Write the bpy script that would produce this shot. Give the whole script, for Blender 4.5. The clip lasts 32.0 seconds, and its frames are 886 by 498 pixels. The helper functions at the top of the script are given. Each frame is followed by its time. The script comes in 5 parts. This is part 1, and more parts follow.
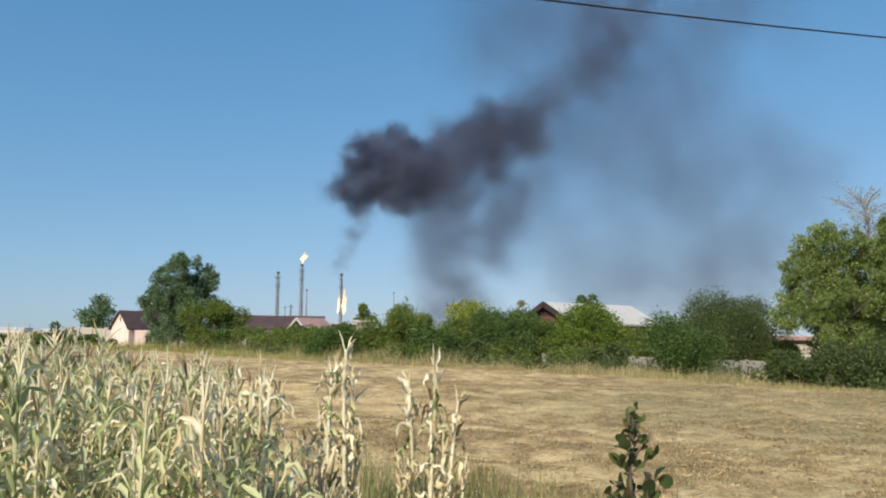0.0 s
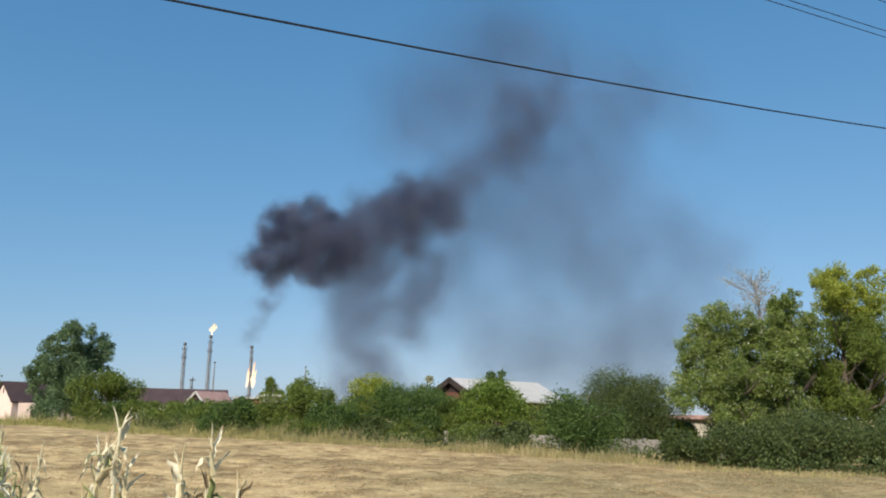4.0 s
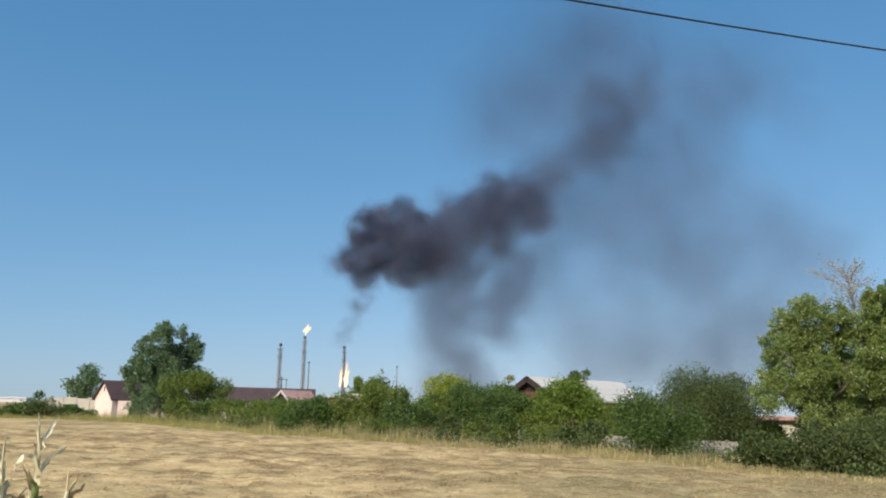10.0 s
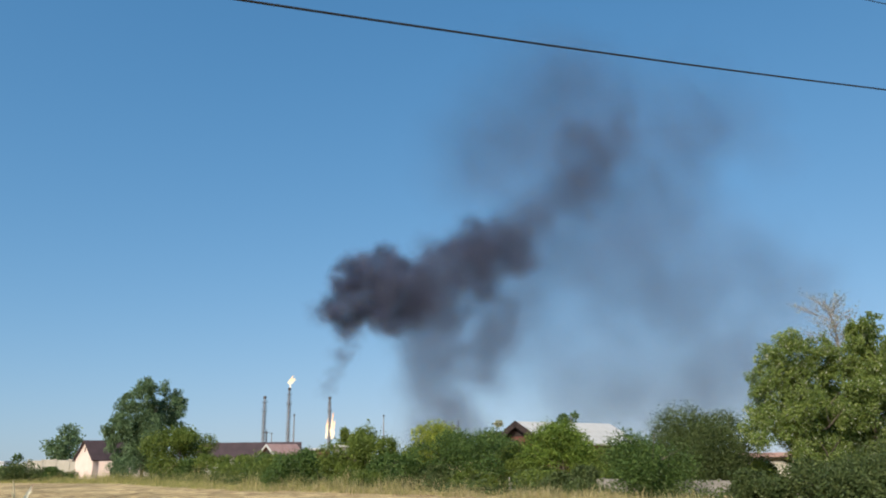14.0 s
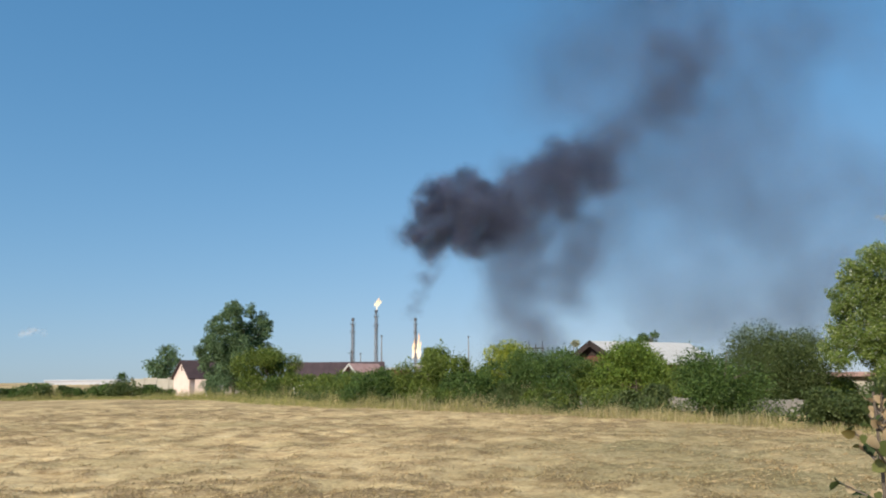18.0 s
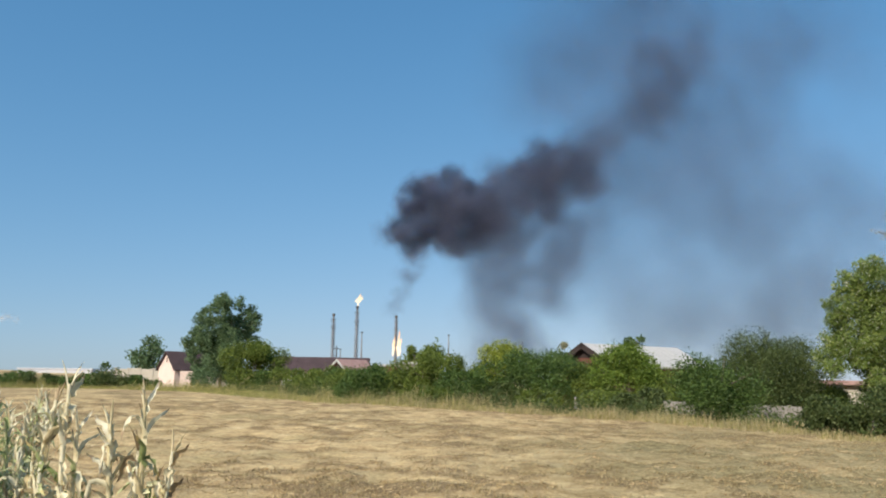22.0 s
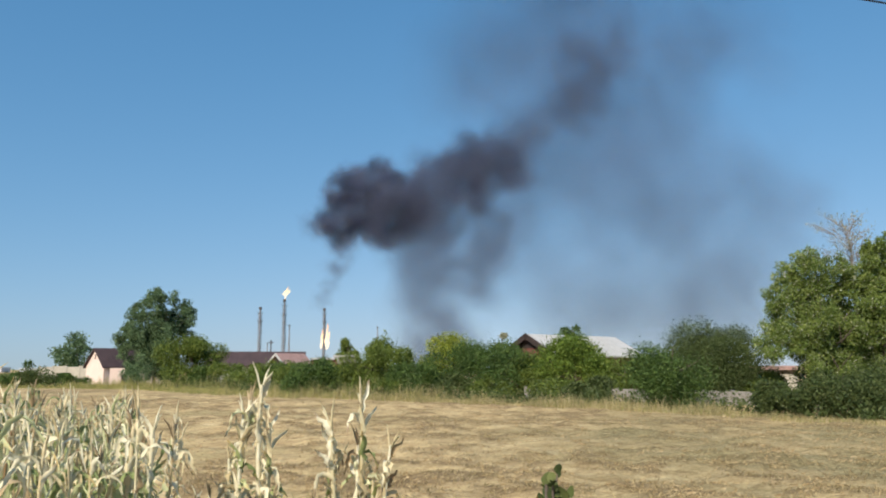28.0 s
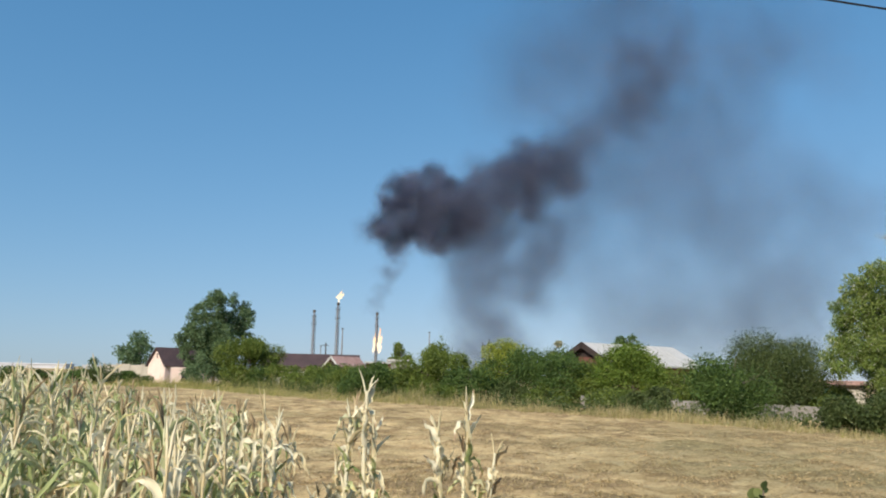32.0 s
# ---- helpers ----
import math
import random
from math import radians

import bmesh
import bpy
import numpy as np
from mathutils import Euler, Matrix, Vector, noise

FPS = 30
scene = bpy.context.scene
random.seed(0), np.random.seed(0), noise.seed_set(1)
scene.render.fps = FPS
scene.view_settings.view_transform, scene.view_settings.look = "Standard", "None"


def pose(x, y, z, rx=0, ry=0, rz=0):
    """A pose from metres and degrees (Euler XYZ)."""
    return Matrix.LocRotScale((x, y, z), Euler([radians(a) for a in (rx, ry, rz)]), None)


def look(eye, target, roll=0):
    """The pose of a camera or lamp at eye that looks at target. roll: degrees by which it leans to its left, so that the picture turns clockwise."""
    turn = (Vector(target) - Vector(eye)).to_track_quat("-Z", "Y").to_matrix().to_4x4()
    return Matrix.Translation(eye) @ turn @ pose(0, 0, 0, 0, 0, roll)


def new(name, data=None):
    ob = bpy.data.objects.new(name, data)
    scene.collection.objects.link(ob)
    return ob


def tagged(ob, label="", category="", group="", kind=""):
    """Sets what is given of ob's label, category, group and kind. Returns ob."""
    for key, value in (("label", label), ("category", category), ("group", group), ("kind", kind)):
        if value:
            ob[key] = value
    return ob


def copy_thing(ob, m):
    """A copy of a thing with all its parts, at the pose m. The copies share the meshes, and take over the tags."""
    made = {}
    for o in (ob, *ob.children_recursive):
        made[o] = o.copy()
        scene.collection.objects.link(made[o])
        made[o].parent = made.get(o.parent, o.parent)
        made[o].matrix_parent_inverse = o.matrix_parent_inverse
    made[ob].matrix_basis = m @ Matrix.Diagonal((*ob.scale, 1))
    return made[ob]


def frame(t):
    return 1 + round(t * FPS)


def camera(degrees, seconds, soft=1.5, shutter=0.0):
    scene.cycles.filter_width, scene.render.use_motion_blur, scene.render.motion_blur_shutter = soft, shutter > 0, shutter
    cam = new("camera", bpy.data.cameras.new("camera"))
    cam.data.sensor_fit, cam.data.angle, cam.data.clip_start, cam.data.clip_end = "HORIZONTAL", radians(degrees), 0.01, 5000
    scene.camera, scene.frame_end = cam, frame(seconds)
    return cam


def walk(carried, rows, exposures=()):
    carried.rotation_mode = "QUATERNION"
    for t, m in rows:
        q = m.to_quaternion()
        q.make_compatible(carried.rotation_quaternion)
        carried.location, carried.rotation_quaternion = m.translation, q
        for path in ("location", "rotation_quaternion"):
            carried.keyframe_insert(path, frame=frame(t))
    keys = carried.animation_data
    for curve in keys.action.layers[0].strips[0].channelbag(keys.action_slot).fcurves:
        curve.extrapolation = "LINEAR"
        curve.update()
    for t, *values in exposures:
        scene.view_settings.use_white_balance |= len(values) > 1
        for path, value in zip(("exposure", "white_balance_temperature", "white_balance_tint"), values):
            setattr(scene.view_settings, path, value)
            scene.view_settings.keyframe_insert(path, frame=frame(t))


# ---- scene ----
cam = camera(58.15, 32.0, soft=2.0)


def view(x, y, z, yaw, pitch, lean):
    """A camera pose: yaw to the left from +y, pitch up and lean, in degrees."""
    return pose(x, y, z, 0, 0, yaw) @ pose(0, 0, 0, 90 + pitch) @ pose(0, 0, 0, 0, 0, lean)


PATH = [
    (0, 0.003, 0.017, 2.199, -8.85, 6.10, 0.57), (0.5, 0.077, 0.125, 2.203, -8.27, 6.22, 0.46),
    (1, 0.240, 0.189, 2.191, -6.87, 6.06, 0.41), (1.5, 0.486, 0.290, 2.199, -5.45, 6.12, 0.52),
    (2, 0.694, 0.400, 2.183, -5.35, 6.36, 0.29), (2.5, 0.858, 0.411, 2.195, -5.79, 8.19, 1.80),
    (3, 1.006, 0.490, 2.215, -7.14, 10.72, 3.47), (3.5, 1.050, 0.505, 2.225, -13.51, 11.38, 2.45),
    (5.5, 1.189, 0.548, 2.226, -15.01, 11.86, -0.69), (6, 1.292, 0.666, 2.237, -14.28, 11.94, -1.74),
    (6.5, 1.460, 0.734, 2.234, -8.05, 12.20, -1.24), (7, 1.683, 0.781, 2.241, -5.28, 12.18, -0.69),
    (7.5, 1.867, 0.885, 2.222, -1.80, 11.53, -0.07), (8, 2.051, 0.976, 2.219, -1.48, 10.50, 0.26),
    (8.5, 2.288, 1.027, 2.217, -1.57, 10.59, 0.91), (9, 2.431, 1.128, 2.200, -2.15, 10.61, 1.07),
    (9.5, 2.540, 1.241, 2.189, -6.71, 10.99, 0.61), (10, 2.758, 1.273, 2.200, -8.03, 11.39, 1.37),
    (10.5, 2.658, 1.198, 2.186, -9.71, 14.62, 2.04), (11, 2.623, 1.187, 2.167, -12.35, 14.87, 1.46),
    (11.5, 2.611, 1.234, 2.181, -12.40, 14.88, 0.35), (12, 2.703, 1.232, 2.162, -12.13, 14.93, -0.78),
    (12.5, 2.716, 1.270, 2.191, -11.68, 14.93, -1.07), (13, 2.792, 1.279, 2.194, -10.01, 15.00, -0.90),
    (13.5, 2.775, 1.317, 2.216, -9.37, 14.91, -0.74), (14, 2.760, 1.328, 2.220, -9.28, 14.69, -0.71),
    (14.5, 2.776, 1.327, 2.207, -8.90, 13.91, -0.72), (15, 2.867, 1.341, 2.213, -7.58, 12.09, -0.46),
    (15.5, 2.978, 1.357, 2.161, -5.67, 11.89, -0.64), (17.5, 3.719, 1.851, 2.133, -3.81, 9.18, -0.18),
    (18, 3.950, 1.778, 2.169, -3.04, 9.21, -0.60), (18.5, 4.047, 1.754, 2.164, -0.05, 9.25, -0.10),
    (19, 3.865, 1.663, 2.161, 0.19, 9.41, 0.78), (19.5, 3.583, 1.544, 2.163, 0.25, 9.43, 0.04),
    (20, 3.429, 1.332, 2.172, 3.24, 8.74, -0.49), (20.5, 3.219, 1.430, 2.145, 2.80, 9.03, -0.19),
    (21, 3.027, 1.450, 2.125, 2.07, 8.90, 0.19), (21.5, 2.817, 1.416, 2.130, -2.30, 9.01, 1.66),
    (22, 2.502, 1.311, 2.149, -4.49, 9.09, 0.91), (22.5, 2.243, 1.214, 2.096, -4.67, 7.49, 1.38),
    (23, 1.948, 1.211, 2.109, -4.85, 7.57, 1.50), (23.5, 1.691, 1.154, 2.127, -5.71, 7.70, 1.12),
    (24, 1.502, 1.073, 2.140, -6.95, 7.64, 1.01), (24.5, 1.299, 1.030, 2.142, -7.38, 7.85, 0.96),
    (26.5, 0.826, 1.044, 2.153, -8.92, 7.93, 0.37), (27, 0.795, 1.022, 2.160, -9.26, 8.01, 0.42),
    (27.5, 0.672, 1.050, 2.174, -9.74, 8.34, 0.18), (28, 0.567, 1.032, 2.172, -9.98, 8.53, -0.15),
    (28.5, 0.550, 0.988, 2.198, -9.78, 8.60, -0.41), (29, 0.555, 0.957, 2.188, -7.84, 8.56, -0.02),
    (29.5, 0.440, 0.957, 2.190, -7.76, 8.56, -0.56), (30, 0.352, 0.925, 2.192, -7.96, 8.54, -1.39),
    (30.5, 0.325, 0.830, 2.189, -6.28, 8.43, -1.28), (31, 0.251, 0.802, 2.196, -5.49, 8.64, -0.58),
    (31.5, 0.157, 0.874, 2.200, -5.90, 8.68, 0.20), (32, 0.147, 0.879, 2.202, -6.19, 8.90, 1.20),
]
walk(cam, [(row[0], view(*row[1:])) for row in PATH], exposures=[(0, 0.1), (32, 0.1)])

# ---- daylight: late summer sun from behind the left shoulder, clear sky ----
SUN_FROM = Vector((-0.55, -0.72, 0.72)).normalized()
world = bpy.data.worlds.new("world")
scene.world = world
world.use_nodes = True
wn = world.node_tree.nodes
sky = wn.new("ShaderNodeTexSky")
sky.sky_type, sky.sun_disc = "NISHITA", False
sky.sun_elevation = math.asin(SUN_FROM.z)
sky.sun_rotation = math.atan2(SUN_FROM.x, SUN_FROM.y)
sky.altitude, sky.air_density, sky.dust_density, sky.ozone_density = 0, 1.0, 1.2, 1.0
wn["Background"].inputs["Strength"].default_value = 0.15
# clear deep blue overhead, milky towards the horizon: each channel with its own rise
# the haze band at the very horizon is lifted a little, as over a flat plain
dome, lift, bowl = wn.new("ShaderNodeTexCoord"), wn.new("ShaderNodeMapping"), wn.new("ShaderNodeVectorMath")
lift.inputs["Scale"].default_value, lift.inputs["Location"].default_value = (1, 1, 0.96), (0, 0, 0.045)
bowl.operation = "NORMALIZE"
world.node_tree.links.new(dome.outputs["Generated"], lift.inputs["Vector"])
world.node_tree.links.new(lift.outputs["Vector"], bowl.inputs[0])
world.node_tree.links.new(bowl.outputs["Vector"], sky.inputs["Vector"])
split, joined = wn.new("ShaderNodeSeparateColor"), wn.new("ShaderNodeCombineColor")
world.node_tree.links.new(sky.outputs["Color"], split.inputs["Color"])
for channel, rise, gain in (("Red", 1.117, 0.479), ("Green", 0.719, 1.04), ("Blue", 0.579, 1.637)):
    power, times = wn.new("ShaderNodeMath"), wn.new("ShaderNodeMath")
    power.operation, times.operation = "POWER", "MULTIPLY"
    power.inputs[1].default_value, times.inputs[1].default_value = rise, gain
    world.node_tree.links.new(split.outputs[channel], power.inputs[0])
    world.node_tree.links.new(power.outputs[0], times.inputs[0])
    world.node_tree.links.new(times.outputs[0], joined.inputs[channel])
world.node_tree.links.new(joined.outputs["Color"], wn["Background"].inputs["Color"])
scene.cycles.transparent_max_bounces = 128
sun = new("sun", bpy.data.lights.new("sun", "SUN"))
sun.data.energy, sun.data.angle, sun.data.color = 5.0, radians(0.55), (1.0, 0.92, 0.78)
sun.matrix_world = look(SUN_FROM * 50, (0, 0, 0))

# ---- materials ----


def shader(name):
    m = bpy.data.materials.new(name)
    m.use_nodes = True
    nt = m.node_tree
    return m, nt, nt.nodes["Principled BSDF"]


def node(nt, kind, **sets):
    n = nt.nodes.new(kind)
    for key, value in sets.items():
        if key in n.inputs:
            n.inputs[key].default_value = value
    return n


def ramp(nt, source, stops):
    n = nt.nodes.new("ShaderNodeValToRGB")
    el = n.color_ramp.elements
    while len(el) < len(stops):
        el.new(0.5)
    for e, (at, colour) in zip(el, stops):
        e.position, e.color = at, (*colour, 1)
    nt.links.new(source, n.inputs["Fac"])
    return n.outputs["Color"]


def blend(nt, fac, a, b, mode="MIX"):
    n = nt.nodes.new("ShaderNodeMix")
    n.data_type, n.blend_type = "RGBA", mode
    for sock, value in ((n.inputs[0], fac), (n.inputs[6], a), (n.inputs[7], b)):
        if isinstance(value, (int, float)):
            sock.default_value = value
        elif isinstance(value, tuple):
            sock.default_value = (*value, 1)
        else:
            nt.links.new(value, sock)
    return n.outputs[2]


def noise_out(nt, scale, detail=4.0, rough=0.6, stretch=None, turn=0.0):
    co = nt.nodes.new("ShaderNodeTexCoord").outputs["Object"]
    if stretch:
        mp = nt.nodes.new("ShaderNodeMapping")
        mp.inputs["Scale"].default_value = stretch
        mp.inputs["Rotation"].default_value = (0, 0, radians(turn))
        nt.links.new(co, mp.inputs["Vector"])
        co = mp.outputs["Vector"]
    n = node(nt, "ShaderNodeTexNoise", Scale=scale, Detail=detail, Roughness=rough)
    nt.links.new(co, n.inputs["Vector"])
    return n.outputs["Fac"]


def bump(nt, bsdf, height, strength=0.4, distance=0.02):
    b = node(nt, "ShaderNodeBump", Strength=strength, Distance=distance)
    nt.links.new(height, b.inputs["Height"])
    nt.links.new(b.outputs["Normal"], bsdf.inputs["Normal"])


def worn(name, low, high, scale=3.0, rough=0.8, fine=40.0, metal=0.0, relief=0.3, stretch=None):
    """A plain surface with stains at one scale and grain at another."""
    m, nt, bsdf = shader(name)
    broad, grain = noise_out(nt, scale, 5, 0.65, stretch), noise_out(nt, fine, 3, 0.6)
    c = ramp(nt, broad, [(0.3, low), (0.7, high)])
    c = blend(nt, 0.35, c, ramp(nt, grain, [(0.3, tuple(v * 0.7 for v in low)), (0.7, tuple(min(1, v * 1.15) for v in high))]))
    nt.links.new(c, bsdf.inputs["Base Color"])
    bsdf.inputs["Roughness"].default_value, bsdf.inputs["Metallic"].default_value = rough, metal
    bump(nt, bsdf, grain, relief, 0.01)
    return m


def leafy(name, stops, sheer=0.36, rough=0.55, spec=0.3, tone=0.88):
    """Leaves and blades: one tone for each blade, light passing through."""
    m, nt, bsdf = shader(name)
    geo = nt.nodes.new("ShaderNodeNewGeometry")
    c = ramp(nt, geo.outputs["Random Per Island"], [(at, tuple(tone * v for v in colour)) for at, colour in stops])
    broad = noise_out(nt, 0.9, 3, 0.6)
    c = blend(nt, 0.75, c, ramp(nt, broad, [(0.35, (0.58, 0.62, 0.55)), (0.65, (1.12, 1.08, 1.0))]), "MULTIPLY")
    nt.links.new(c, bsdf.inputs["Base Color"])
    bsdf.inputs["Roughness"].default_value = rough
    bsdf.inputs["Specular IOR Level"].default_value = spec
    tr = nt.nodes.new("ShaderNodeBsdfTranslucent")
    nt.links.new(c, tr.inputs["Color"])
    mix = nt.nodes.new("ShaderNodeMixShader")
    mix.inputs["Fac"].default_value = sheer
    nt.links.new(bsdf.outputs["BSDF"], mix.inputs[1])
    nt.links.new(tr.outputs["BSDF"], mix.inputs[2])
    nt.links.new(mix.outputs["Shader"], nt.nodes["Material Output"].inputs["Surface"])
    return m


def corn(name, stops, tip, sheer=0.25):
    """Maize leaves: a tone for each leaf, streaks along it, and a withered tip."""
    m, nt, bsdf = shader(name)
    island, each = nt.nodes.new("ShaderNodeNewGeometry").outputs["Random Per Island"], nt.nodes.new("ShaderNodeObjectInfo").outputs["Random"]
    add, wrap = node(nt, "ShaderNodeMath"), node(nt, "ShaderNodeMath")
    add.operation, wrap.operation = "ADD", "FRACT"
    nt.links.new(island, add.inputs[0])
    nt.links.new(each, add.inputs[1])
    nt.links.new(add.outputs[0], wrap.inputs[0])
    c = ramp(nt, wrap.outputs[0], stops)
    blotch = noise_out(nt, 14, 4, 0.65)
    c = blend(nt, 0.6, c, ramp(nt, blotch, [(0.3, (0.76, 0.72, 0.64)), (0.6, (1.0, 1.0, 1.0))]), "MULTIPLY")
    at = nt.nodes.new("ShaderNodeAttribute")
    at.attribute_name = "along"
    age = node(nt, "ShaderNodeMath")
    age.operation = "ADD"
    nt.links.new(at.outputs["Fac"], age.inputs[0])
    nt.links.new(blotch, age.inputs[1])
    half = node(nt, "ShaderNodeMath")
    half.operation = "MULTIPLY"
    half.inputs[1].default_value = 0.6
    nt.links.new(age.outputs[0], half.inputs[0])
    c = blend(nt, ramp(nt, half.outputs[0], [(0.74, (0, 0, 0)), (0.86, (0.85, 0.85, 0.85))]), c, tip)
    nt.links.new(c, bsdf.inputs["Base Color"])
    bsdf.inputs["Roughness"].default_value = 0.65
    bsdf.inputs["Specular IOR Level"].default_value = 0.25
    tr, mix = nt.nodes.new("ShaderNodeBsdfTranslucent"), nt.nodes.new("ShaderNodeMixShader")
    nt.links.new(c, tr.inputs["Color"])
    mix.inputs["Fac"].default_value = sheer
    nt.links.new(bsdf.outputs["BSDF"], mix.inputs[1])
    nt.links.new(tr.outputs["BSDF"], mix.inputs[2])
    nt.links.new(mix.outputs["Shader"], nt.nodes["Material Output"].inputs["Surface"])
    return m


def glowing(name, stops, strength, low, high):
    """Burning gas: hotter and paler towards the root."""
    m, nt, bsdf = shader(name)
    co = nt.nodes.new("ShaderNodeTexCoord")
    sep = nt.nodes.new("ShaderNodeSeparateXYZ")
    nt.links.new(co.outputs["Object"], sep.inputs["Vector"])
    rng = node(nt, "ShaderNodeMapRange")
    rng.inputs["From Min"].default_value, rng.inputs["From Max"].default_value = low, high
    nt.links.new(sep.outputs["Z"], rng.inputs["Value"])
    wob = node(nt, "ShaderNodeMath")
    wob.operation = "ADD"
    nz = noise_out(nt, 0.5, 3, 0.6, (1, 1, 0.4))
    sc = node(nt, "ShaderNodeMapRange")
    sc.inputs["To Min"].default_value, sc.inputs["To Max"].default_value = -0.35, 0.35
    nt.links.new(nz, sc.inputs["Value"])
    nt.links.new(rng.outputs["Result"], wob.inputs[0])
    nt.links.new(sc.outputs["Result"], wob.inputs[1])
    c = ramp(nt, wob.outputs["Value"], stops)
    nt.links.new(c, bsdf.inputs["Emission Color"])
    bsdf.inputs["Emission Strength"].default_value = strength
    bsdf.inputs["Base Color"].default_value = (0.02, 0.01, 0.01, 1)
    return m


